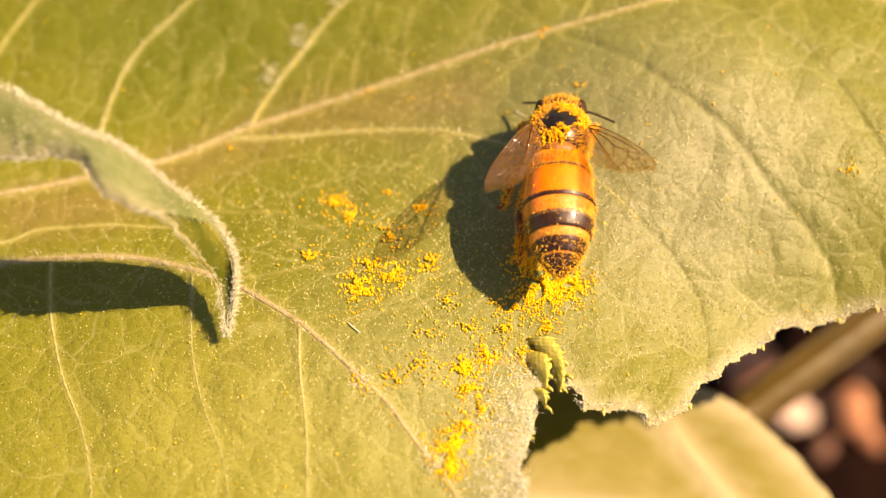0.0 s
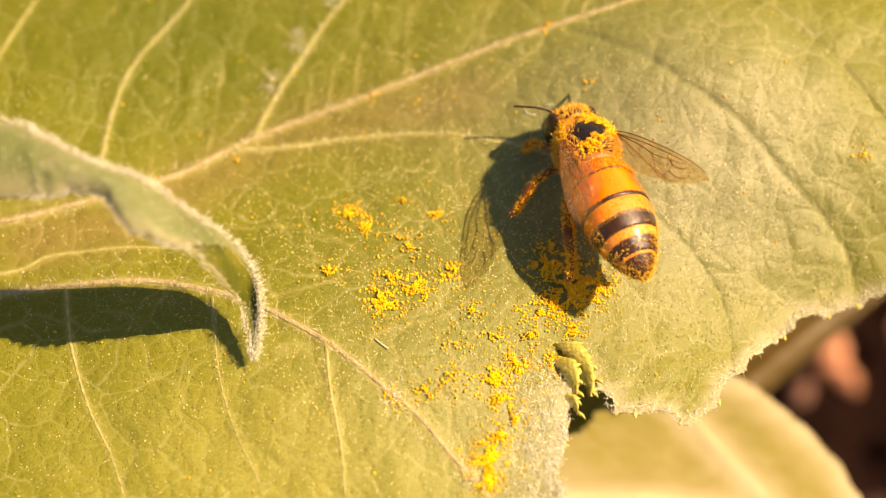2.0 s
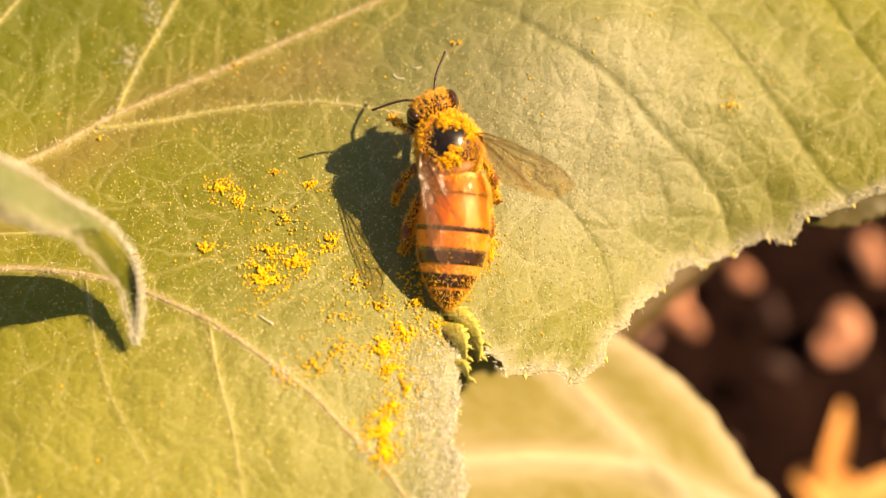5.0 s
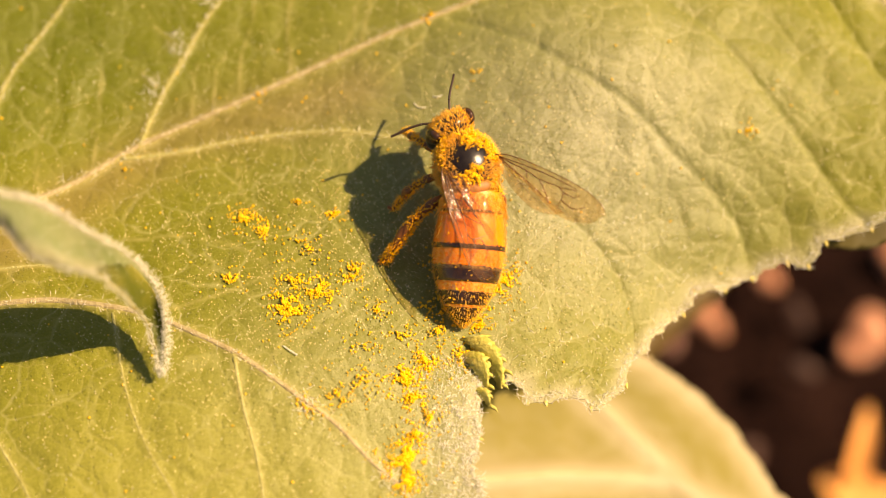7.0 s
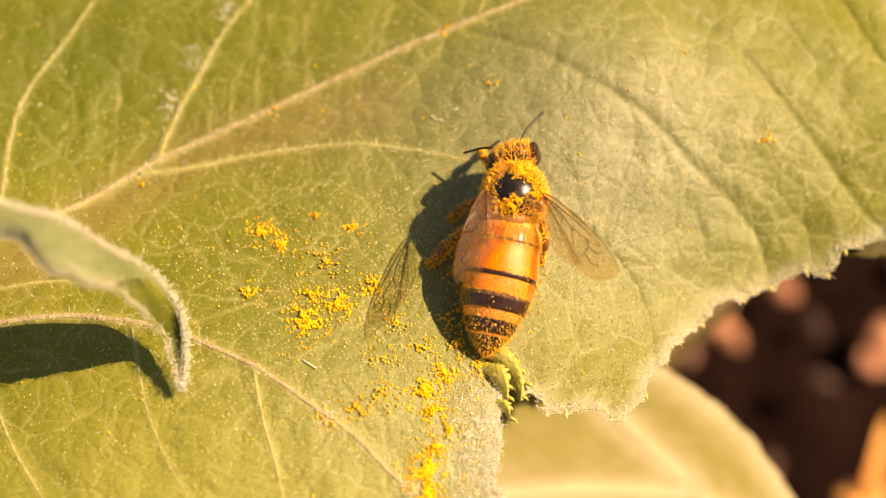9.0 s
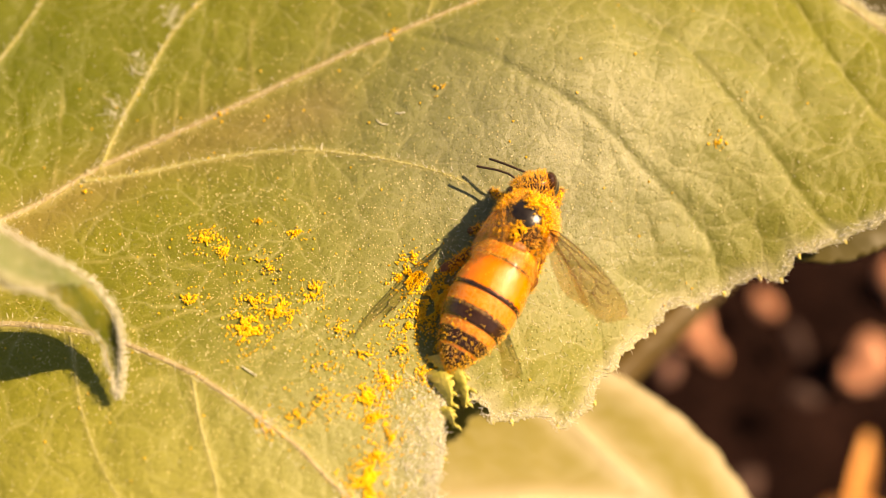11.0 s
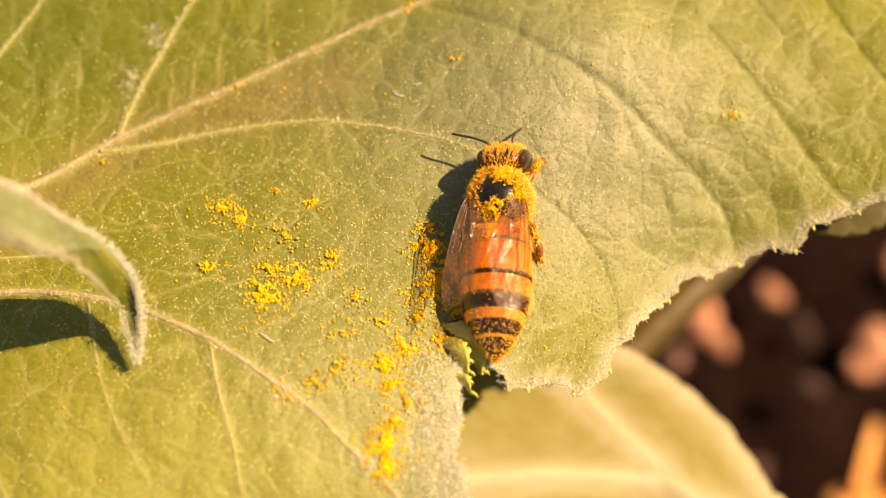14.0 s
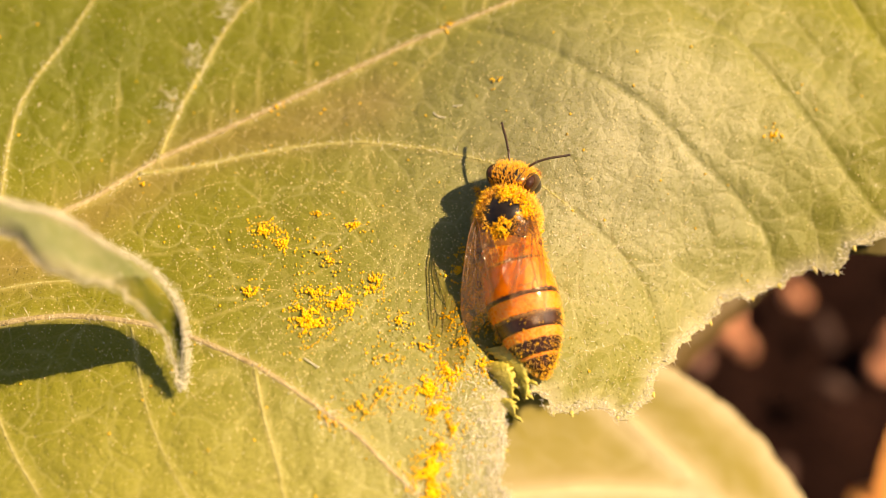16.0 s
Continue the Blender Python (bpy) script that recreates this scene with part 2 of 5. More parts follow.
STONE = plain("pebble", (0.16, 0.075, 0.05), (0.26, 0.13, 0.10), 0.8, 0.3, 0.3)
DRY = plain("dry_petal", (0.75, 0.30, 0.07), (0.85, 0.42, 0.12), 0.6, 0.3, 0.2)


# ---------------------------------------------------------------- mesh helpers
class Shape:
    """Collects vertices and faces in millimetres, with float attributes per vertex."""

    def __init__(self):
        self.v, self.f, self.a = [], [], {}

    def add(self, verts, faces, **attrs):
        n = len(self.v)
        self.v.extend(tuple(map(float, p)) for p in verts)
        self.f.extend(tuple(n + i for i in q) for q in faces)
        for k, vals in attrs.items():
            self.a.setdefault(k, {}).update({n + i: float(x) for i, x in enumerate(vals)})
        return self

    def mesh(self, name, material, smooth=True):
        me = bpy.data.meshes.new(name)
        me.from_pydata([(x * MM, y * MM, z * MM) for x, y, z in self.v], [], self.f)
        for k, vals in self.a.items():
            at = me.attributes.new(k, "FLOAT", "POINT")
            arr = np.zeros(len(self.v), dtype=np.float32)
            arr[list(vals.keys())] = list(vals.values())
            at.data.foreach_set("value", arr)
        me.materials.append(material)
        if smooth:
            me.polygons.foreach_set("use_smooth", np.ones(len(me.polygons), dtype=bool))
        me.update()
        return me


def part(name, shape, material, parent, label="", smooth=True, kind=""):
    ob = new(name, shape.mesh(name, material, smooth))
    ob.parent = parent
    return tagged(ob, label, kind=kind)


def thing(name, shape, material, label, category, group="", kind="", smooth=True):
    return tagged(new(name, shape.mesh(name, material, smooth)), label, category, group, kind)


def empty(name, label, category, m=None, group=""):
    ob = tagged(new(name), label, category, group)
    ob.empty_display_size = 0.002
    if m is not None:
        ob.matrix_world = m
    return ob


def frame_along(pts):
    """Two cross directions at each point of a line."""
    pts = [Vector(p) for p in pts]
    out, side = [], None
    for i, p in enumerate(pts):
        d = (pts[min(i + 1, len(pts) - 1)] - pts[max(i - 1, 0)]).normalized()
        if side is None:
            side = d.orthogonal().normalized()
        side = (side - d * side.dot(d)).normalized()
        out.append((side.copy(), d.cross(side).normalized()))
    return pts, out


def tube(shape, pts, radii, n=8, flat=1.0, caps=True, **attrs):
    """A tapered tube along pts; flat squeezes it in z."""
    pts, fr = frame_along(pts)
    if not hasattr(radii, "__len__"):
        radii = [radii] * len(pts)
    verts, faces = [], []
    for p, (u, w), r in zip(pts, fr, radii):
        for k in range(n):
            a = 2 * math.pi * k / n
            o = (u * math.cos(a) + w * math.sin(a)) * r
            verts.append((p.x + o.x, p.y + o.y, p.z + o.z * flat))
    for i in range(len(pts) - 1):
        for k in range(n):
            a, b = i * n + k, i * n + (k + 1) % n
            faces.append((a, b, b + n, a + n))
    if caps:
        faces.append(tuple(range(n))[::-1])
        faces.append(tuple((len(pts) - 1) * n + k for k in range(n)))
    shape.add(verts, faces, **attrs)
    return shape


def smooth_line(pts, per=6):
    """Catmull-Rom through the points."""
    P = [np.array(p, float) for p in pts]
    P = [2 * P[0] - P[1]] + P + [2 * P[-1] - P[-2]]
    out = []
    for i in range(1, len(P) - 2):
        for k in range(per):
            s = k / per
            a, b, c, d = P[i - 1], P[i], P[i + 1], P[i + 2]
            out.append(0.5 * (2 * b + (c - a) * s + (2 * a - 5 * b + 4 * c - d) * s * s + (3 * b - a - 3 * c + d) * s ** 3))
    out.append(P[-2])
    return out


def ico(level):
    bm = bmesh.new()
    bmesh.ops.create_icosphere(bm, subdivisions=level, radius=1.0)
    v = np.array([q.co[:] for q in bm.verts])
    f = [tuple(q.index for q in face.verts) for face in bm.faces]
    bm.free()
    return v, f


ICO1, ICO2, ICO4 = ico(1), ico(2), ico(4)


def ball(shape, centre, size, rot=None, template=None, bumpy=0.0, **attrs):
    v, f = template or ICO4
    v = v * np.array(size)
    if bumpy:
        v = v * (1 + bumpy * np.random.uniform(-1, 1, (len(v), 1)))
    if rot is not None:
        v = v @ np.array(Euler([radians(a) for a in rot]).to_matrix()).T
    shape.add(v + np.array(centre), f, **{k: [x] * len(v) for k, x in attrs.items()})
    return shape


def grains(shape, places, lo, hi):
    """Small bumpy grains at the places."""
    v0, f0 = ICO1
    for p in places:
        r = random.uniform(lo, hi)
        v = v0 * r * np.random.uniform(0.75, 1.25, (len(v0), 1)) * np.random.uniform(0.75, 1.2, 3)
        shape.add(v + np.array(p), f0)
    return shape


def hairs(shape, roots, dirs, lengths, radius=0.02, bend=0.25):
    """Thin three-sided tapered hairs."""
    for p, d, ln in zip(roots, dirs, lengths):
        p, d = np.array(p, float), np.array(d, float)
        d = d / (np.linalg.norm(d) + 1e-9)
        s = np.cross(d, np.random.uniform(-1, 1, 3))
        s /= np.linalg.norm(s) + 1e-9
        w = np.cross(d, s)
        ring = [s, -0.5 * s + 0.87 * w, -0.5 * s - 0.87 * w]
        off = bend * ln * s * random.uniform(-1, 1)
        verts = [p + radius * q for q in ring] + [p + d * ln * 0.55 + off * 0.35 + radius * 0.7 * q for q in ring] + [p + d * ln + off]
        shape.add(verts, [(0, 1, 4, 3), (1, 2, 5, 4), (2, 0, 3, 5), (3, 4, 6), (4, 5, 6), (5, 3, 6)])
    return shape


# ---------------------------------------------------------------- the broad leaf
BUMPS = [(-14, -9, 9, 6, 1.9), (3, 11, 7, 6, 2.6), (12, -4, 6, 6, -3.65), (-22, 5, 8, 5, -1.2),
         (20, 0, 6, 6, -0.67), (-20, 14, 8, 6, -0.14), (-2, -9, 5, 5, -0.75), (13, 14, 7, 6, 0.39)]


def leaf_base(x, y):
    """Height of the broad leaf without its veins."""
    x, y = np.asarray(x, float), np.asarray(y, float)
    z = sum(k * np.exp(-((x - a) / s) ** 2 / 2 - ((y - b) / u) ** 2 / 2) for a, b, s, u, k in BUMPS)
    far = np.maximum(np.hypot((x + 12) / 1.3, y - 4) - 30, 0)
    return z - 0.004 * far ** 2


# main veins of the blade: half width, height (negative: a groove), paleness, points in plan
VEINS = {
    "midrib": (0.42, 0.42, 1.0, [(-62, -9), (-50, -6), (-40, -3), (-33, -0.4), (-26.7, 2.7), (-22.3, 5.9), (-15.7, 9.1), (-9.1, 12.2), (-5.7, 13.5),
                                  (-1.9, 15), (4, 17.4), (8.1, 18.7), (11.6, 19.1), (15, 18.7), (18.3, 17.7), (20.6, 16.7), (24, 14)]),
    "lateral_low": (0.48, 0.38, 0.95, [(-62, -9), (-48, -7.5), (-40, -7), (-34.4, -6), (-27.9, -4.8), (-24.4, -5), (-21.2, -5.7), (-18.2, -7), (-15.7, -8.3),
                                        (-12.8, -10.3), (-10.6, -11.8), (-8.4, -13.9), (-6.6, -15.5), (-4, -20), (-3, -28)]),
    "branch_mid": (0.26, 0.22, 0.9, [(-23.6, 4.8), (-20.5, 5.3), (-17.2, 6), (-13.9, 6.4), (-10.6, 6.4), (-7.3, 5.8), (-5.4, 5.3), (-3.4, 4.7), (-1, 3.6), (1.4, 1.9)]),
    "branch_a": (0.26, 0.25, 0.9, [(-22.5, 5.7), (-21.9, 7.9), (-20.3, 11.4), (-18.3, 15.2), (-15, 19.2), (-11, 24)]),
    "branch_b": (0.22, 0.22, 0.85, [(-31.2, 0.8), (-31.1, 7), (-30.2, 10.2), (-28, 14), (-26.1, 17.9), (-23, 25)]),
    "branch_c": (0.25, 0.22, 0.85, [(-40, -3), (-39.4, 5), (-38.6, 9.6), (-37.4, 13), (-35.9, 16.9), (-33, 24)]),
    "branch_d": (0.16, 0.14, 0.6, [(-3.7, 14.7), (-2.9, 18), (-1, 23)]),
    "branch_e": (0.16, 0.14, 0.6, [(3.5, 17.2), (4.8, 19.4), (6, 24)]),
    "branch_f": (0.15, 0.14, 0.5, [(-9.8, 12.2), (-9.4, 14.3), (-9.3, 17), (-8, 22)]),
    "branch_g": (0.13, 0.12, 0.4, [(-13.6, 10.2), (-14.1, 12.9), (-13.8, 15.9), (-12.5, 20)]),
    "branch_h": (0.25, 0.20, 0.85, [(-16, -8.4), (-15.4, -11), (-14.5, -14), (-13.8, -17.6), (-13, -24)]),
    "branch_i": (0.24, 0.18, 0.8, [(-31.4, -5.6), (-30.4, -9), (-28.8, -12.4), (-26.8, -15.5), (-25.5, -18.5), (-24, -24)]),
    "branch_j": (0.18, 0.14, 0.62, [(-22.9, -5.6), (-21.7, -10.3), (-20.3, -13.5), (-18.4, -16.7), (-17, -22)]),
    "branch_k": (0.14, 0.10, 0.55, [(-20.6, -5.8), (-16.7, -4.3), (-14, -2.9), (-11.9, -1.3), (-10, 1)]),
    "branch_l": (0.14, 0.10, 0.55, [(-14, -9.2), (-13.4, -7.4), (-9.8, -5.7), (-7.7, -3.4)]),
    "branch_m": (0.13, 0.09, 0.5, [(-24.5, -0.9), (-22.1, -0.7), (-19.3, -0.5), (-16, -1.4), (-14, -2.9)]),
    "branch_o": (0.24, 0.20, 0.85, [(-46, -8), (-40, -6.2), (-34.7, -4.7), (-33, -3.6), (-30.8, -3.05), (-28.4, -2.6), (-25.4, -2.4), (-22, -2.3)]),
    "branch_n": (0.14, 0.10, 0.5, [(-10.6, 6.4), (-9.9, 3.3), (-8.5, 0.7), (-6.5, -1.5)]),
}
# faint cross veins
for k, line in enumerate([[(-13.9, 10.3), (-14.1, 12.4), (-14.2, 14.3), (-14.0, 16.6)], [(-16.8, 9.0), (-16.9, 11.4), (-16.4, 13.4), (-16.2, 15.5)], [(-22.0, 9.5), (-22.8, 10.4), (-23.6, 11.1)],
                          [(-20.8, 12.2), (-21.6, 12.9), (-22.3, 13.6)], [(-25.0, 4.2), (-25.2, 6.8), (-25.1, 9.1), (-25.0, 11.4)], [(-10.8, 12.0), (-10.3, 13.1), (-10.2, 14.4), (-9.6, 16.4)],
                          [(-18.3, 8.2), (-18.4, 10.4), (-17.8, 11.8)], [(-19.6, 7.5), (-19.7, 9.7), (-19.3, 11.4)], [(-6.1, 12.4), (-7.4, 10.7), (-8.7, 9.4)],
                          [(-16.9, 4.9), (-16.3, 2.5), (-15.3, 0.9)], [(-28, 2.2), (-28.4, 5), (-28, 8)], [(-14.6, -14), (-17, -15), (-18.6, -16.4)], [(-8.4, -13.6), (-6, -13.4), (-4, -13.8)]]):
    VEINS["cross_vein_" + "abcdefghijklm"[k]] = (0.13, 0.10, 0.55, line)
GROOVES = {
    "groove_a": (0.30, -0.30, [(1.4, 1.9), (3.6, 0.2), (5.2, -1.6), (6.1, -4.1), (6.3, -7)]),
    "groove_b": (0.22, -0.09, [(-5.5, 5.7), (-4.1, 7.1), (-0.9, 7.8), (2.7, 8)]),
    "groove_c": (0.34, -0.34, [(-4.5, 13.4), (-0.2, 11.4), (2.4, 9.6), (5.9, 7.6), (8.5, 5.3), (10.5, 3.9), (12.5, 1.9), (13.1, 0.1)]),
    "groove_d": (0.36, -0.38, [(4.5, 17), (6.4, 15.7), (9, 14.2), (11.3, 12.5), (13.5, 9.9), (16.1, 6.8), (18.6, 3.3), (19.8, 1.9)]),
    "groove_e": (0.34, -0.34, [(16.5, 18.3), (18.3, 15.9), (20.1, 12.5), (22.2, 9.3), (24.2, 7.1), (25.4, 5)]),
    "groove_f": (0.20, -0.09, [(6.2, 7.4), (7.6, 3.6), (7.8, 0.4), (8.4, -3)]),
    "groove_g": (0.20, -0.09, [(9.2, 4.8), (11.4, 5.2), (13.6, 4.3), (15.4, 2.2)]),
    "groove_i": (0.20, -0.09, [(2.4, 9.6), (4.2, 8.6), (5.2, 6.6), (4.4, 4), (2.6, 1)]),
    "groove_j": (0.18, -0.09, [(3.6, 0.2), (6.6, 1.2), (7.8, 0.4)]),
    "groove_k": (0.18, -0.09, [(5.2, -1.6), (7.2, -2.0), (9.4, -1.4), (11.4, 0.2), (12.8, 1.2)]),
    "groove_l": (0.18, -0.09, [(8.5, 5.3), (9.6, 7.6), (11.8, 8.6), (13.8, 9.4)]),
    "groove_m": (0.18, -0.09, [(9, 14.2), (9.6, 11.8), (8.8, 9.0), (6.8, 7.2)]),
    "groove_n": (0.18, -0.09, [(16.1, 6.8), (17.8, 8.6), (20.4, 9), (21.8, 9.6)]),
    "groove_o": (0.18, -0.09, [(18.6, 3.3), (20.4, 5.4), (23, 6.2), (24.4, 6.8)]),
    "groove_h": (0.18, -0.09, [(11.5, 12.3), (13.8, 12.6), (16.3, 11), (18.3, 7.5)]),
}
# rim of the leaf, anticlockwise; the stretch from the tear to the tip is the one in sight
RIM = [(-3, -48), (-1, -38), (-2.2, -28), (-3.4, -22), (-2.2, -18), (-2.3, -15.1), (-3.0, -13.9), (-2.6, -12.3), (-2.6, -10), (-2.4, -8.3),
       (-1.95, -7.9), (-1.4, -8.6), (-0.3, -9.0), (0, -10.0), (1.1, -9.8), (3, -9.3), (3.6, -10.2), (4.6, -9.5), (5.5, -8.6),
       (5.9, -6.8), (7.1, -5.7), (8.2, -4.1), (9.3, -3.4), (10.2, -1.8), (11.9, -1.8), (12.4, -1.2), (13.5, -1.0), (14.2, -0.3),
       (15.6, -0.2), (16.6, -0.5), (17.6, 0.9), (19.7, 1.5), (21.7, 2.2), (23.2, 2.9), (25.6, 4.6), (27.2, 8), (26.6, 12), (24, 15.2),
       (20.6, 17.4), (17.4, 19.3), (15, 20.1), (12.5, 20.7), (10, 22), (7.5, 26), (2, 33), (-8, 42), (-22, 49), (-38, 50), (-54, 42),
       (-66, 26), (-70, 10), (-63, -7.5), (-63, -10.5), (-71, -20), (-68, -36), (-54, -50), (-36, -57), (-18, -56)]


def dense(pts, step):
    out = []
    pts = [np.array(p, float) for p in pts]
    for a, b in zip(pts[:-1], pts[1:]):
        n = max(1, int(np.linalg.norm(b - a) / step))
        out += [a + (b - a) * k / n for k in range(n)]
    out.append(pts[-1])
    return np.array(out)


def toothed_rim():
    """The rim with small uneven serrations along its whole length."""
    line = dense(RIM + [RIM[0]], 0.12)[:-1]
    nxt, prv = np.roll(line, -3, 0), np.roll(line, 3, 0)
    d = nxt - prv
    nrm = np.stack([d[:, 1], -d[:, 0]], 1)
    nrm /= np.linalg.norm(nrm, axis=1)[:, None] + 1e-9
    s = np.cumsum(np.r_[0, np.linalg.norm(np.diff(line, axis=0), axis=1)])
    off = np.array([0.20 * noise.noise((q * 0.7, 3.1, 0)) + 0.06 * noise.noise((q * 2.2, 8.2, 0)) for q in s])
    saw = (s / 1.45 + 0.5 * np.sin(s * 0.31)) % 1.0
    off = off + 0.20 * np.maximum(0, saw - 0.65) / 0.35
    return line + nrm * off[:, None]


def near_line(x, y, pts, reach=6.0):
    """Distance of points to a polyline, and how far along it (0 to 1); far points are left at 99."""
    pts = np.array(pts, float)[:, :2]
    best, along = np.full(x.shape, 99.0), np.zeros(x.shape)
    total = len(pts) - 1
    lo, hi = pts.min(0) - reach, pts.max(0) + reach
    close = np.flatnonzero((x > lo[0]) & (x < hi[0]) & (y > lo[1]) & (y < hi[1]))
    cx, cy = x[close], y[close]
    cb, ca = best[close], along[close]
    for i in range(total):
        a, b = pts[i], pts[i + 1]
        d = b - a
        s = np.clip(((cx - a[0]) * d[0] + (cy - a[1]) * d[1]) / (d @ d), 0, 1)
        q = np.hypot(cx - a[0] - s * d[0], cy - a[1] - s * d[1])
        hit = q < cb
        cb = np.where(hit, q, cb)
        ca = np.where(hit, (i + s) / total, ca)
    best[close], along[close] = cb, ca
    return best, along


def inside(x, y, poly):
    res = np.zeros(x.shape, bool)
    j = len(poly) - 1
    for i in range(len(poly)):
        (xi, yi), (xj, yj) = poly[i], poly[j]
        if yi != yj:
            cross = ((yi > y) != (yj > y)) & (x < (xj - xi) * (y - yi) / (yj - yi) + xi)
            res ^= cross
        j = i
    return res


VEIN_LINES = {k: (w, hgt, pale, smooth_line(p, 5)) for k, (w, hgt, pale, p) in VEINS.items()}
GROOVE_LINES = {k: (w, hgt, smooth_line(p, 5)) for k, (w, hgt, p) in GROOVES.items()}


def leaf_relief(x, y):
    """Height, paleness of the veins and blush over the blade."""
    z = leaf_base(x, y)
    pale = np.zeros_like(z)
    nearest = np.full(z.shape, 6.0)
    for w, hgt, p, line in VEIN_LINES.values():
        d, s = near_line(x, y, line)
        k = 1 - 0.55 * s
        z = z + 0.4 * hgt * k * np.exp(-(d / (w * 0.9 * k)) ** 2)
        pale = np.maximum(pale, p * np.exp(-(d / (w * 0.72 * k)) ** 2) * (1 - 0.3 * s))
        nearest = np.minimum(nearest, d)
    for w, hgt, line in GROOVE_LINES.values():
        d, s = near_line(x, y, line)
        z = z + 0.34 * hgt * (1 - 0.3 * s) * np.exp(-(d / (w * 0.9)) ** 2)
        nearest = np.minimum(nearest, d)
    pucker = 0.24 * (1 - np.exp(-(nearest / 1.7) ** 2))
    right = 1 / (1 + np.exp(-(x - 4) / 3))
    wave = np.sin(0.62 * x + 0.55 * y + 1.7 * np.sin(0.31 * y)) * np.sin(0.9 * y - 0.42 * x + 1.3 * np.sin(0.37 * x))
    wave2 = np.sin(1.9 * x + 0.8 * y + 1.2 * np.sin(0.9 * y)) * np.sin(1.7 * y - 0.9 * x)
    z = z + pucker * (0.5 + 0.5 * right) + wave * (0.05 + 0.04 * right) + 0.025 * wave2
    blush = np.exp(-(near_line(x, y, [(-34, -2.6), (-29, -1), (-26, 2), (-20, 6.8), (-10, 9)])[0] / 2.2) ** 2)
    return z, pale, blush


def groove_distance(x, y):
    """Distance to the nearest sunken vein, stretched where the vein is slight."""
    best = np.full(x.shape, 3.0)
    for w, hgt, line in GROOVE_LINES.values():
        d, s = near_line(x, y, line)
        best = np.minimum(best, 0.02 + d * (0.30 / w) ** 2 * (1 + 0.5 * s) if w > 0.25 else 0.11 + d * 1.3)
    return best


def leaf_top(x, y):
    return float(leaf_relief(np.array([float(x)]), np.array([float(y)]))[0][0])


def graded(lo, a, b, hi, fine, coarse):
    mid = np.arange(a, b + 1e-6, fine)
    left, right, s = [], [], fine
    q = a
    while q > lo:
        s = min(s * 1.25, coarse)
        q -= s
        left.append(q)
    q, s = b, fine
    while q < hi:
        s = min(s * 1.25, coarse)
        q += s
        right.append(q)
    return np.r_[left[::-1], mid, right]


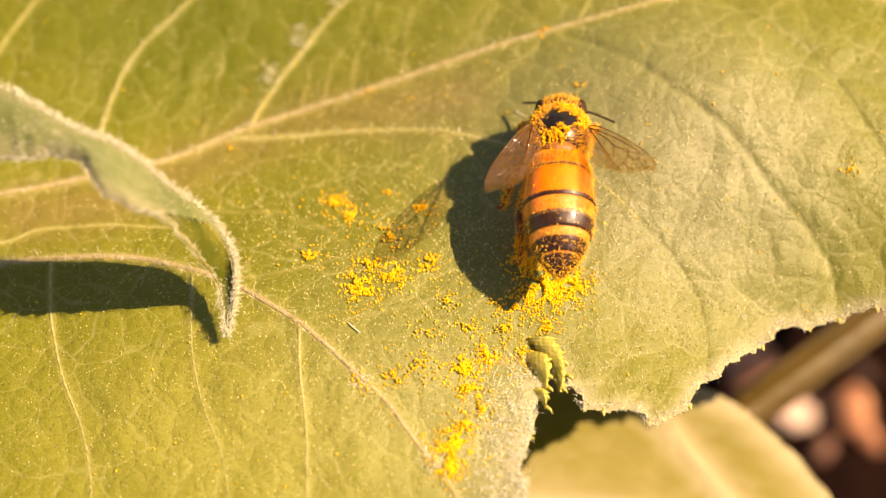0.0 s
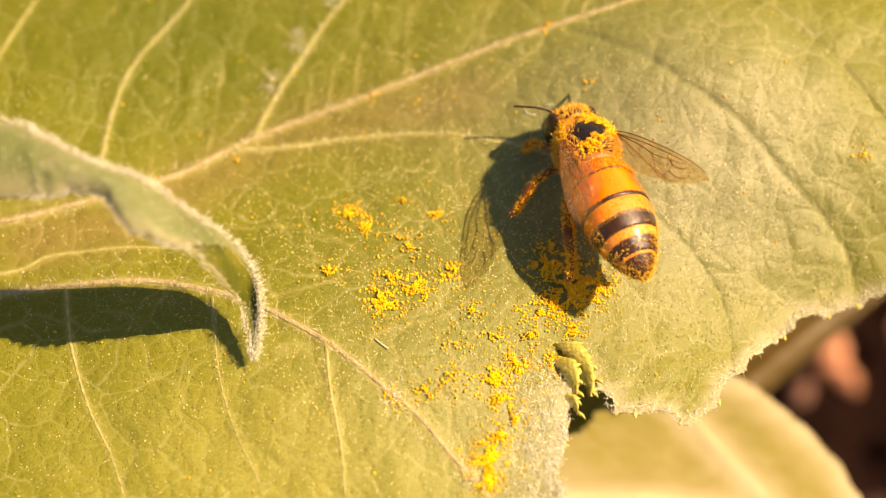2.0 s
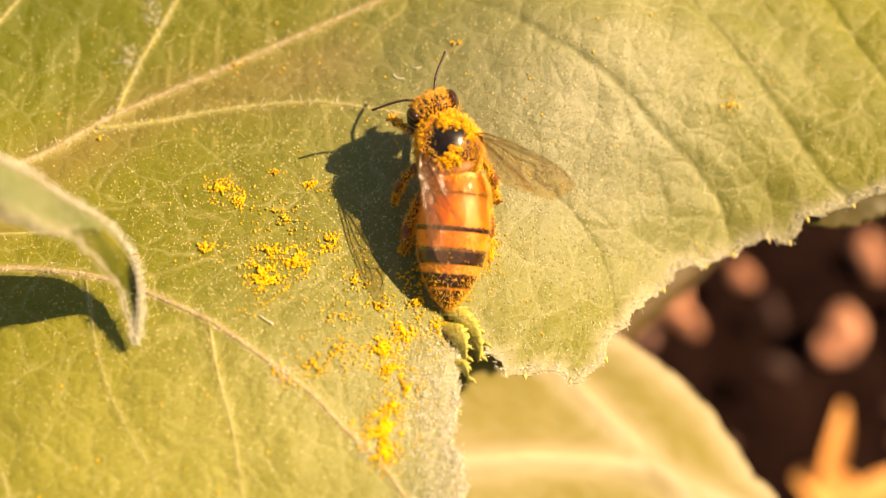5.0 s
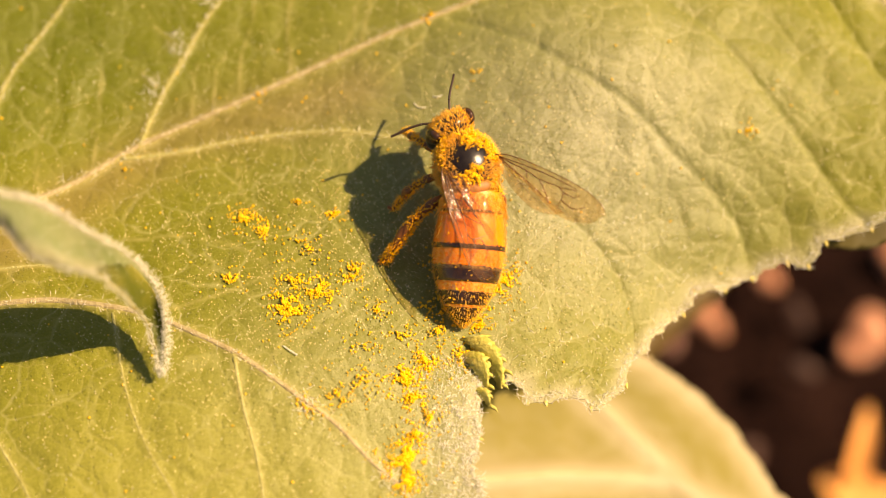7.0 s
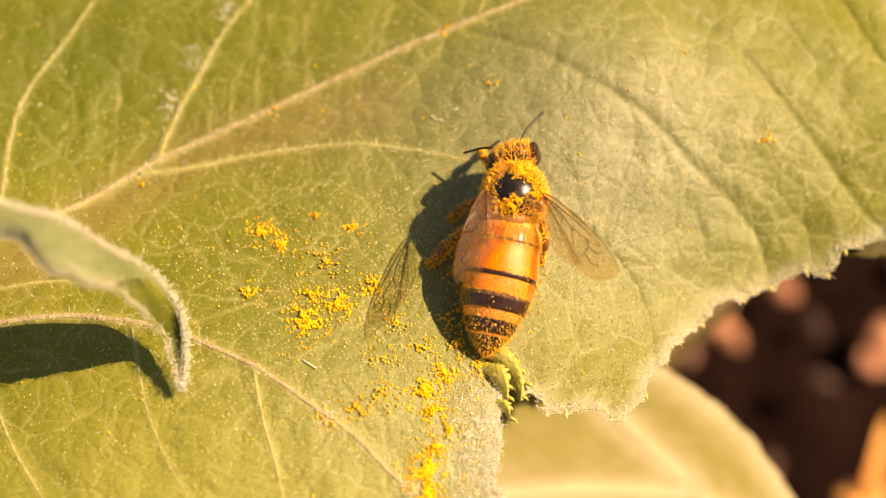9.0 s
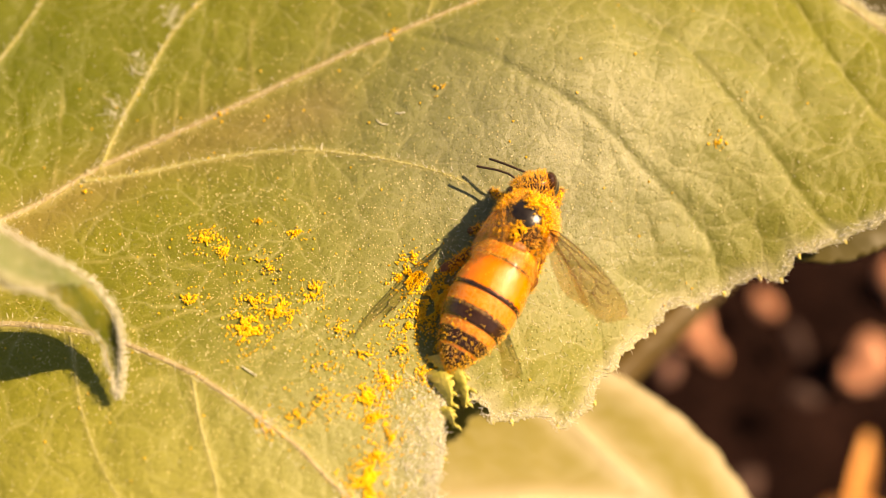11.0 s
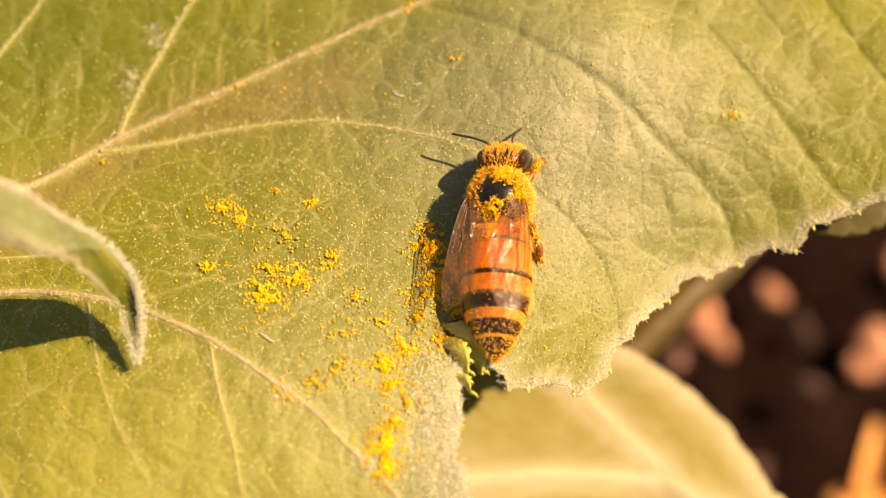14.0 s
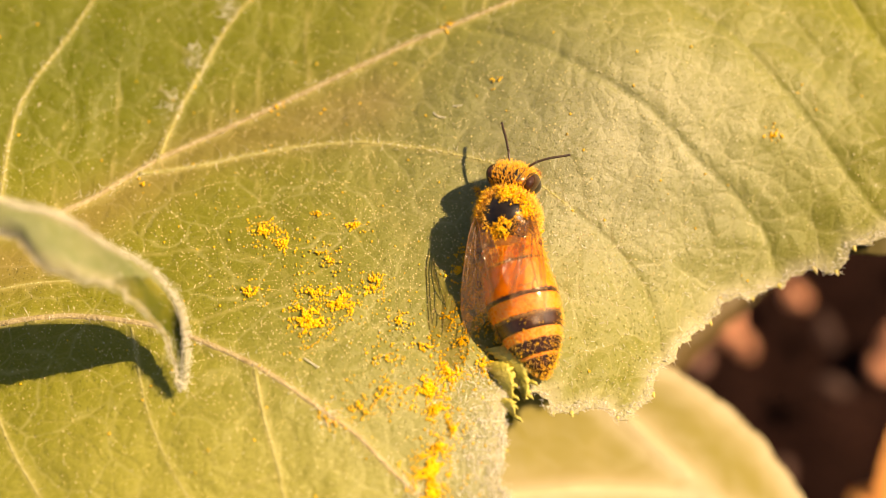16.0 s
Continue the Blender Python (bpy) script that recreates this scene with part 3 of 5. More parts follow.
def broad_leaf():
    leaf = empty("sunflower_leaf", "broad green sunflower leaf dusted with pollen, torn toothed edge", "leaf")
    rim = toothed_rim()
    xs, ys = graded(-73, -40, 28, 29, 0.21, 3.0), graded(-60, -20, 24, 52, 0.21, 3.0)
    X, Y = np.meshgrid(xs, ys)
    x, y = X.ravel(), Y.ravel()
    ins = inside(x, y, rim)
    nx, ny = len(xs), len(ys)
    idx = np.arange(nx * ny).reshape(ny, nx)
    quads = np.stack([idx[:-1, :-1], idx[:-1, 1:], idx[1:, 1:], idx[1:, :-1]], -1).reshape(-1, 4)
    kept = quads[ins[quads].sum(1) >= 2]
    used = np.unique(kept)
    # pull the outer vertices, and those close by, onto the rim
    out = used[~ins[used]]
    for i in out:
        d = (rim[:, 0] - x[i]) ** 2 + (rim[:, 1] - y[i]) ** 2
        x[i], y[i] = rim[np.argmin(d)]
    # leave out cells that folded over at the rim
    ax, ay = x[kept], y[kept]
    turn = [(ax[:, (k + 1) % 4] - ax[:, k]) * (ay[:, (k + 2) % 4] - ay[:, k]) - (ay[:, (k + 1) % 4] - ay[:, k]) * (ax[:, (k + 2) % 4] - ax[:, k]) for k in range(4)]
    kept = kept[np.min(turn, 0) > -1e-9]
    used = np.unique(kept)
    z, pale, blush = leaf_relief(x[used], y[used])
    dr = np.full(len(used), 9.0)
    seen = rim[(rim[:, 0] > -6) & (rim[:, 1] > -24) & (rim[:, 1] < 24)]
    for a in seen[::2]:
        dr = np.minimum(dr, np.hypot(x[used] - a[0], y[used] - a[1]))
    ragged = np.array([noise.noise((a * 0.8, b * 0.8, 1.0)) for a, b in zip(x[used], y[used])])
    rimness = np.exp(-(dr / (0.72 + 0.40 * ragged)) ** 2)
    z = z - 0.05 * np.exp(-(dr / 0.8) ** 2) + 0.08 * ragged * np.exp(-(dr / 1.5) ** 2)
    remap = -np.ones(nx * ny, int)
    remap[used] = np.arange(len(used))
    top = np.stack([x[used], y[used], z], 1)
    sh = Shape()
    f = remap[kept]
    sh.add(top, [tuple(q) for q in f.tolist()], vein=pale, blush=blush, rim=rimness, groove=groove_distance(x[used], y[used]))
    n = len(top)
    low = top - np.stack([0 * dr, 0 * dr, 0.06 + 0.22 * (1 - np.exp(-(dr / 0.7) ** 2))], 1)
    sh.add(low, [])
    sh.f += [tuple(n + i for i in q[::-1]) for q in f.tolist()]
    count = {}
    for q in f.tolist():
        for a, b in zip(q, q[1:] + q[:1]):
            count[(a, b)] = 1
    for (a, b) in count:
        if (b, a) not in count:
            sh.add([top[b], top[a], low[a], low[b]], [(0, 1, 2, 3)], rim=[1.0] * 4, groove=[3.0] * 4)
    tx, ty = top[:, 0], top[:, 1]
    # first term: down along the tear; the other two: painted sheen
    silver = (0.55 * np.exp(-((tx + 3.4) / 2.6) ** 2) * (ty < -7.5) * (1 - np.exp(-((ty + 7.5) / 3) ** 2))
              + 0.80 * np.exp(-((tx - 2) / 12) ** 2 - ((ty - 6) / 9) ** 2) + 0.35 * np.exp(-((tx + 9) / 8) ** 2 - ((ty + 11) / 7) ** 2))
    for k, q in enumerate(np.clip(silver, 0, 0.9)):
        # e: deeper green with painted shade, upper left
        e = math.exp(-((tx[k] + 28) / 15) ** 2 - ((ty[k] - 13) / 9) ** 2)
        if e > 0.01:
            sh.a.setdefault("deep_shade", {})[k] = e
        # g: painted sunlight, lower left
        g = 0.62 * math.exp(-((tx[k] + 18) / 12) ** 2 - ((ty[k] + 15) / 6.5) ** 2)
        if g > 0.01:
            sh.a.setdefault("gold_light", {})[k] = g
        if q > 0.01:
            sh.a.setdefault("down_sheen", {})[k] = float(q)
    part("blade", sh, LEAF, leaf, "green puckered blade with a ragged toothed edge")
    for name, (w, hgt, pale_k, line) in VEIN_LINES.items():
        if pale_k < 0.6:
            continue
        pts = np.array(line)[:, :2]
        pts = pts[inside(pts[:, 0], pts[:, 1], rim)]
        if len(pts) < 4:
            continue
        zz = leaf_relief(pts[:, 0], pts[:, 1])[0]
        s = np.linspace(0, 1, len(pts))
        tube_pts = [(p[0], p[1], q - 0.03) for p, q in zip(pts, zz)]
        v = Shape()
        tube(v, tube_pts, [w * 0.44 * (1 - 0.55 * k) * (1 + 0.16 * noise.noise((p[0] * 1.3, p[1] * 1.3, 0))) for k, p in zip(s, pts)], 8, 0.45)
        part("midrib" if name == "midrib" else "vein", v, VEIN_GREEN if name.startswith("branch") else VEIN, leaf, "pale raised vein")
    stalk = Shape()
    tube(stalk, smooth_line([(-62, -9, -0.6), (-70, -10, -2.5), (-82, -12, -12), (-92, -13, -34), (-96, -13, -78)], 5), [1.6] * 14 + [2.2] * 7, 12)
    part("leaf_stalk", stalk, STEM, leaf, "green round leaf stalk")
    # fine pale hairs along the rim and the main veins
    roots, dirs, lens = [], [], []
    for p, q in zip(seen, leaf_relief(seen[:, 0], seen[:, 1])[0]):
        for _ in range(5):
            roots.append((p[0] - random.uniform(0, 0.5), p[1] + random.uniform(-0.1, 0.55), q + 0.02))
            dirs.append((random.gauss(0.3, 0.6), random.gauss(-0.5, 0.5), random.uniform(0.2, 0.9)))
            lens.append(random.uniform(0.15, 0.4))
    for key in ("midrib", "lateral_low", "branch_mid", "branch_a", "branch_b"):
        w, _, _, line = VEIN_LINES[key]
        pts = np.array([p for p in line if -42 < p[0] < 24 and -19 < p[1] < 24])
        pts = dense(pts, 0.16)
        zz = leaf_relief(pts[:, 0], pts[:, 1])[0]
        for p, q in zip(pts, zz):
            roots.append((p[0] + random.gauss(0, w * 0.6), p[1] + random.gauss(0, w * 0.6), q))
            dirs.append((random.gauss(0, 0.6), random.gauss(0.1, 0.6), 0.8))
            lens.append(random.uniform(0.2, 0.55))
    fuzz = np.array([(random.gauss(-3.6, 1.2), random.uniform(-19, -7.6)) for _ in range(1500)] + [(random.uniform(-3, 12), random.uniform(-9, 3)) for _ in range(500)]
                    + [(a + random.gauss(0, 0.3), b + random.gauss(0, 0.45)) for a, b in ((-18.9, 15.5), (-20.7, 12.2), (-21.9, 9.5), (-7.6, -14.6), (-12.0, -10.9)) for _ in range(60)])
    fuzz = fuzz[inside(fuzz[:, 0], fuzz[:, 1], RIM)]
    for p, q in zip(fuzz, leaf_relief(fuzz[:, 0], fuzz[:, 1])[0]):
        roots.append((p[0], p[1], q))
        dirs.append((random.gauss(0, 0.8), random.gauss(-0.2, 0.8), 0.45))
        lens.append(random.uniform(0.2, 0.62) if p[0] < -2 else random.uniform(0.15, 0.42))
    part("leaf_hair", hairs(Shape(), roots, dirs, lens, 0.013), HAIR_PALE, leaf, "fine pale bristles", kind="stuff")
    return leaf


def tooth_tips(leaf):
    """Small yellow points at the teeth of the rim."""
    for k, (x, y) in enumerate([(3.5, -10.1), (1.0, -9.9), (0.0, -10.0), (5.6, -8.4), (9.3, -3.4), (13.4, -1.0), (16.6, -0.5), (11.8, -1.8), (15.4, -0.2), (17.6, 0.8), (20.2, 1.5), (-2.5, -9.9), (-2.3, -8.0), (-2.6, -12.2)]):
        z = leaf_top(x, y) - 0.12
        out = Vector((0.25, -0.9, -0.15 + 0.25 * noise.noise((k * 1.7, 0, 0)))) if x > -2 else Vector((0.9, -0.2, 0.2))
        out.normalize()
        sh = Shape()
        base = Vector((x, y, z)) - out * 0.16
        size = 0.75 + 0.45 * noise.noise((k * 2.3, 4.0, 0))
        pts = [base + (out * q + Vector((0, 0, 0.10 * math.sin(3 * q)))) * size for q in (0, 0.15, 0.28, 0.38, 0.46)]
        tube(sh, pts, [q * size for q in (0.17, 0.15, 0.11, 0.06, 0.02)], 8, 0.6)
        part("tooth", sh, TIP, leaf, "small yellow tooth of the rim")


def torn_scraps(leaf):
    """Ragged scraps of leaf with pointed teeth that stand at the tear."""
    for k, (pts, wid) in enumerate([([(-2.7, -6.4, 0.5), (-2.2, -7.0, 0.75), (-1.7, -7.7, 0.6), (-1.45, -8.5, 0.1), (-1.5, -9.2, -0.3)], 0.34),
                                    ([(-2.9, -7.2, 0.3), (-2.5, -7.9, 0.7), (-2.3, -8.6, 0.5), (-2.25, -9.3, 0.0)], 0.30),
                                    ([(-2.7, -9.3, 0.1), (-2.3, -9.7, 0.35), (-2.1, -10.3, 0.1)], 0.16)]):
        base = leaf_top(-2.6, -7.5)
        line = np.array(smooth_line([(a, b, c + base) for a, b, c in pts], 6))
        n = len(line)
        sh = Shape()
        verts, faces = [], []
        for i, p in enumerate(line):
            s = i / (n - 1)
            w = wid * (1 - 0.75 * s) * (0.9 + 0.3 * math.sin(2.4 * i + k))
            jag = 0.20 * (i % 4 == 1) + 0.1 * noise.noise((i * 0.9, k, 0))
            for u, hgt in ((-1.0 - 0.75 * (1 - s * s) / max(w, 0.1), -0.32), (-0.5, 0.02), (0.3, 0.08), (1.0 + jag / max(w, 0.1), -0.12)):
                q = p + np.array([w * u, 0.25 * w * max(u, -1), hgt])
                verts += [tuple(q), (q[0], q[1], q[2] - 0.08)]
        for i in range(n - 1):
            o, e = i * 8, (i + 1) * 8
            for j in (0, 2, 4):
                faces += [(o + j, e + j, e + j + 2, o + j + 2), (o + j + 1, o + j + 3, e + j + 3, e + j + 1)]
            faces += [(o, o + 1, e + 1, e), (o + 6, e + 6, e + 7, o + 7)]
        sh.add(verts, faces)
        for i in range(2, n, 5):
            p = np.array(verts[i * 8 + 6])
            ln = random.uniform(0.28, 0.55)
            tube(sh, [tuple(p - np.array([0.1, 0, 0])), tuple(p + np.array([0.45, -0.25, -0.1]) * ln), tuple(p + np.array([0.75, -0.65, -0.1]) * ln)], [0.15, 0.10, 0.015], 6)
        part("torn_scrap", sh, SCRAP, leaf, "ragged yellowish scrap with pointed teeth at the tear")


leaf = broad_leaf()
torn_scraps(leaf)
tooth_tips(leaf)


# ---------------------------------------------------------------- curled lobe over the leaf
CREST = [(-64, -3, 1.0), (-44, -0.2, 9.8), (-37.6, -0.7, 11.5), (-32.4, -1.6, 11.9), (-30.6, -2.3, 12.0), (-28.8, -3.2, 12.1), (-27.1, -3.8, 12.0), (-25.6, -4.0, 11.7), (-24.3, -4.2, 10.5), (-23.2, -4.2, 8.3),
         (-22.0, -4.2, 6.7), (-20.8, -4.7, 5.1), (-20.0, -5.7, 4.3), (-19.6, -7.1, 3.7), (-19.6, -8.4, 3.0), (-19.7, -9.6, 2.3)]
MARGIN = [(-64, -6, 0.6), (-43.5, -5.8, 9.2), (-37, -5.7, 10.9), (-31.3, -5.5, 11.5), (-29.8, -5.5, 11.7), (-28.3, -5.2, 11.8), (-26.8, -5.4, 11.8), (-25.5, -6.8, 11.7), (-23.6, -7.4, 11.2), (-22.2, -7.4, 10.8),
          (-21.7, -7.3, 9.0), (-21.1, -7.3, 6.9), (-20.6, -7.2, 3.9), (-20.3, -8.0, 3.2), (-20.0, -8.9, 2.7), (-19.8, -9.7, 2.3)]


def curled_lobe():
    lobe = empty("curled_leaf_lobe", "curled pale green leaf lobe arching over the leaf, downy edged", "leaf")
    crest, margin = np.array(smooth_line(CREST, 8)), np.array(smooth_line(MARGIN, 8))
    n, m = len(crest), 13
    split = 74                                # from here on the folded tip shows its green inside
    grid = []
    for i in range(n):
        a, b = crest[i], margin[i]
        belly = np.interp(i, [0, 62, 72, 82, 100, n - 1], [0.5, 0.5, 0.3, -0.35, -0.4, 0.0])
        row = []
        for j in range(m):
            v = j / (m - 1)
            tooth = 0.0
            if v > 0.8:
                tooth = (v - 0.8) * 5 * (0.22 * noise.noise((i * 0.5, 0.3, 5.0)) + 0.22 * noise.noise((i * 1.3, 2.3, 5.0)))
            p = a + (b - a) * (v + tooth * 0.25) + np.array([0, -0.35, 1.0]) * belly * 4 * v * (1 - v)
            row.append(p + 0.10 * np.array([noise.noise((i * 0.3, j * 0.35, 2.0 + k)) for k in range(3)]) * min(1, 4 * v))
        grid.append(row)

    def piece(name, wanted, material, label, tone):
        """One side of the lobe: the cells that are wanted, with thickness."""
        cells = [(i, j) for i in range(n - 1) for j in range(m - 1) if wanted(i, j)]
        nodes = sorted({(i + a, j + b) for i, j in cells for a in (0, 1) for b in (0, 1)})
        at = {q: k for k, q in enumerate(nodes)}
        k = len(nodes)
        verts = [grid[i][j] for i, j in nodes]
        faces = [(at[i, j], at[i, j + 1], at[i + 1, j + 1], at[i + 1, j]) for i, j in cells]
        edge = [tone(i, j) for i, j in nodes]
        sh = Shape()
        sh.add(verts + [p - np.array([0.05, 0.05, 0.16]) for p in verts], faces + [tuple(k + q for q in f[::-1]) for f in faces], vein=edge + edge, groove=[3.0] * (2 * k))
        sides = {(a, b) for f in faces for a, b in zip(f, f[1:] + f[:1])}
        sh.f += [(b, a, a + k, b + k) for a, b in sides if (b, a) not in sides]
        part(name, sh, material, lobe, label)

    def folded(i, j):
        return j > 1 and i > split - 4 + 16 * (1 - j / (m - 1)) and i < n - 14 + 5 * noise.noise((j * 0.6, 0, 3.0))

    def pale_rim(i, j):
        frill = 0.5 + 0.8 * noise.noise((i * 0.45, j * 0.3, 6.0))
        return min(1.0, max(0.0, {m - 1: 1.0, m - 2: 0.8, m - 3: 0.55, m - 4: 0.25, 0: 0.6, 1: 0.3}.get(j, 0.0) * (0.55 + frill) + 0.12 * frill))

    piece("blade", lambda i, j: not folded(i, j), LEAF_PALE, "pale grey-green underside of the lobe", pale_rim)
    piece("folded_tip", folded, LEAF_TIP, "folded tip showing its green upper side, shade put into the green", lambda i, j: {2: 0.5, m - 1: 0.7}.get(j, 0.0))
    roots, dirs, lens = [], [], []
    for i in range(20, n):
        up = np.array([0.15, 0.6, 0.7])
        for _ in range(20):
            roots.append(grid[i][0] + np.random.uniform(-0.2, 0.2, 3))
            dirs.append(up + np.random.normal(0, 0.45, 3) if i < split else np.array([0.8, 0.1, 0.5]) + np.random.normal(0, 0.6, 3))
            lens.append(random.uniform(0.18, 0.48))
        for _ in range(10):
            roots.append(grid[i][-1] + np.random.uniform(-0.15, 0.15, 3))
            dirs.append(np.array([-0.3, -0.6, 0.2]) + np.random.normal(0, 0.5, 3))
            lens.append(random.uniform(0.12, 0.4))
        for _ in range(16 if i < split + 4 else 4):
            roots.append(grid[i][random.randrange(m)])
            dirs.append(np.random.normal(0, 0.5, 3) + np.array([0, -0.2, 0.8]))
            lens.append(random.uniform(0.1, 0.25))
    part("leaf_hair", hairs(Shape(), roots, dirs, lens, 0.012), HAIR_PALE, lobe, "short white downy hair", kind="stuff")
    return lobe


curled_lobe()


# ---------------------------------------------------------------- leaves below, ground
def lower_leaf(name, label, outline, z, tilt, crown, veins, material, stalk):
    """A simpler leaf below: a domed blade with thickness, main veins and a stalk to the ground."""
    ob = empty(name, label, "leaf", group="leaves below")
    rim = dense(list(map(tuple, smooth_line(outline + [outline[0]], 6))), 0.6)[:-1]
    rim = rim + np.array([[0.25 * noise.noise((a * 0.6, b * 0.6, z)), 0.25 * noise.noise((a * 0.6, b * 0.6, z + 9))] for a, b in rim])
    lo, hi = rim.min(0) - 1, rim.max(0) + 1
    step = max((hi - lo).max() / 140, 0.35)
    xs, ys = np.arange(lo[0], hi[0], step), np.arange(lo[1], hi[1], step)
    X, Y = np.meshgrid(xs, ys)
    x, y = X.ravel(), Y.ravel()
    ins = inside(x, y, rim)
    nx, ny = len(xs), len(ys)
    idx = np.arange(nx * ny).reshape(ny, nx)
    quads = np.stack([idx[:-1, :-1], idx[:-1, 1:], idx[1:, 1:], idx[1:, :-1]], -1).reshape(-1, 4)
    kept = quads[ins[quads].sum(1) >= 2]
    used = np.unique(kept)
    for i in used[~ins[used]]:
        x[i], y[i] = rim[np.argmin((rim[:, 0] - x[i]) ** 2 + (rim[:, 1] - y[i]) ** 2)]
    cx, cy = rim.mean(0)

    def height(a, b):
        r2 = ((a - cx) ** 2 + (b - cy) ** 2) / (0.25 * ((hi - lo) ** 2).sum())
        return z + tilt[0] * (a - cx) + tilt[1] * (b - cy) - crown * r2 + 0.15 * np.sin(0.4 * a) * np.sin(0.35 * b)

    zz, pale = height(x[used], y[used]), np.zeros(len(used))
    rd = np.full(len(used), 9.0)
    for a in rim[::2]:
        rd = np.minimum(rd, np.hypot(x[used] - a[0], y[used] - a[1]))
    pale = 0.6 * np.exp(-(rd / 1.5) ** 2)
    for line in veins:
        d, s = near_line(x[used], y[used], smooth_line(line, 4))
        zz = zz + 0.3 * np.exp(-(d / 0.8) ** 2)
        pale = np.maximum(pale, 0.55 * np.exp(-(d / 1.2) ** 2))
    remap = -np.ones(nx * ny, int)
    remap[used] = np.arange(len(used))
    top = np.stack([x[used], y[used], zz], 1)
    f = remap[kept].tolist()
    n = len(top)
    sh = Shape()
    sh.add(top, [tuple(q) for q in f], vein=pale)
    sh.add(top - [0, 0, 0.3], [])
    sh.f += [tuple(n + i for i in q[::-1]) for q in f]
    ed = {(a, b) for q in f for a, b in zip(q, q[1:] + q[:1])}
    sh.f += [(b, a, a + n, b + n) for (a, b) in ed if (b, a) not in ed]
    part("blade", sh, material, ob)
    for line in veins:
        pts = np.array(smooth_line(line, 5))
        v = Shape()
        tube(v, [(a, b, float(height(a, b)) + 0.22) for a, b in pts], [0.22 * (1 - 0.6 * k) for k in np.linspace(0, 1, len(pts))], 8, 0.6)
        part("vein", v, VEIN_SOFT, ob, "pale raised vein")
    st = Shape()
    (sx, sy), (ex, ey) = stalk
    s0 = float(height(sx, sy))
    tube(st, smooth_line([(sx, sy, s0 - 0.3), ((sx * 2 + ex) / 3, (sy * 2 + ey) / 3, s0 - 2), (ex, ey, (s0 - 76) / 2), (ex * 1.03, ey * 1.03, -77)], 5), 1.4, 10)
    part("leaf_stalk", st, STEM, ob)
    return ob


lower_leaf("sunflower_leaf", "yellow-green sunlit leaf lying below the torn edge", [(-26, -6), (-14, -2), (-2, 0), (4, 0.6), (8.8, 0.6), (11.6, -1.0), (14.4, -3), (16.5, -5.4),
           (18.1, -7.5), (20, -9.5), (22, -14), (22, -24), (12, -36), (-6, -42), (-24, -38), (-36, -24)], -14.5, (-0.36, 0.05), 1.5,
           [[(-30, -22), (-14, -13), (0.1, -9.4), (5.6, -8.5), (11.1, -8.6), (18, -10.5)], [(4.6, -2.4), (6.3, -3.9), (8.4, -5.7), (11.1, -7.9), (14, -11)]], LEAF_FAR, ((-30, -28), (-48, -30)))
lower_leaf("sunflower_leaf", "dark green leaf just below the toothed edge, shade put into its colour", [(4, 4.4), (10, 3.4), (14, 3.2), (18, 2.8), (22, 3.0), (26, 5.2), (30, 10.4), (33, 18), (32, 30), (16, 36),
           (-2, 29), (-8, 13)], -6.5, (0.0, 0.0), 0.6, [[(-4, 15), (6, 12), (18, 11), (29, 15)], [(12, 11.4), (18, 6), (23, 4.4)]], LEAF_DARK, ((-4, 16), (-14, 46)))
lower_leaf("sunflower_leaf", "soft yellow-green leaf far behind the leaf tip", [(22, 35), (30, 31), (44, 33), (56, 42), (56, 56), (44, 64), (30, 60), (22, 46)], -34, (0.0, -0.05), 2.0,
           [[(24, 46), (36, 45), (52, 46)]], LEAF_FAR, ((25, 48), (16, 74)))


def stalk():
    """A ribbed stalk: a round stem with raised ridges along it."""
    ob = empty("leaf_stalk", "olive green ribbed stalk below the leaf", "stalk")
    line = smooth_line([(-30, -36, -78), (-18, -24, -50), (-4, -9, -34), (8, 3, -31), (18, 13, -30), (30, 26, -31), (36, 33, -33)], 8)
    part("stem", tube(Shape(), line, [1.75 - 0.5 * k for k in np.linspace(0, 1, len(line))], 14), STEM, ob)
    for dx, dz in ((-0.75, 1.25), (0.15, 1.5), (1.0, 1.0)):
        pts = [(p[0] + dx, p[1] - dx, p[2] + dz * (1 - 0.28 * k)) for p, k in zip(line, np.linspace(0, 1, len(line)))]
        part("ridge", tube(Shape(), pts, 0.22, 6), STEM, ob)


stalk()


def ground():
    g = graded(-250000, -60, 110, 250000, 2.2, 60000)
    X, Y = np.meshgrid(g, g)
    x, y = X.ravel(), Y.ravel()
    near = np.exp(-((x - 20) ** 2 + (y - 20) ** 2) / 160 ** 2)
    z = np.array([noise.noise((a * 0.05, b * 0.05, 0)) * 5 + noise.noise((a * 0.17, b * 0.17, 4)) * 3 if k > 0.01 else 0.0 for a, b, k in zip(x, y, near)]) * near
    n = len(g)
    idx = np.arange(n * n).reshape(n, n)
    quads = np.stack([idx[:-1, :-1], idx[:-1, 1:], idx[1:, 1:], idx[1:, :-1]], -1).reshape(-1, 4)
    sh = Shape().add(np.stack([x, y, z - 80], 1), [tuple(q) for q in quads.tolist()])
    thing("ground", sh, SOIL, "dark brown crumbly garden soil", "soil", kind="structure")


ground()


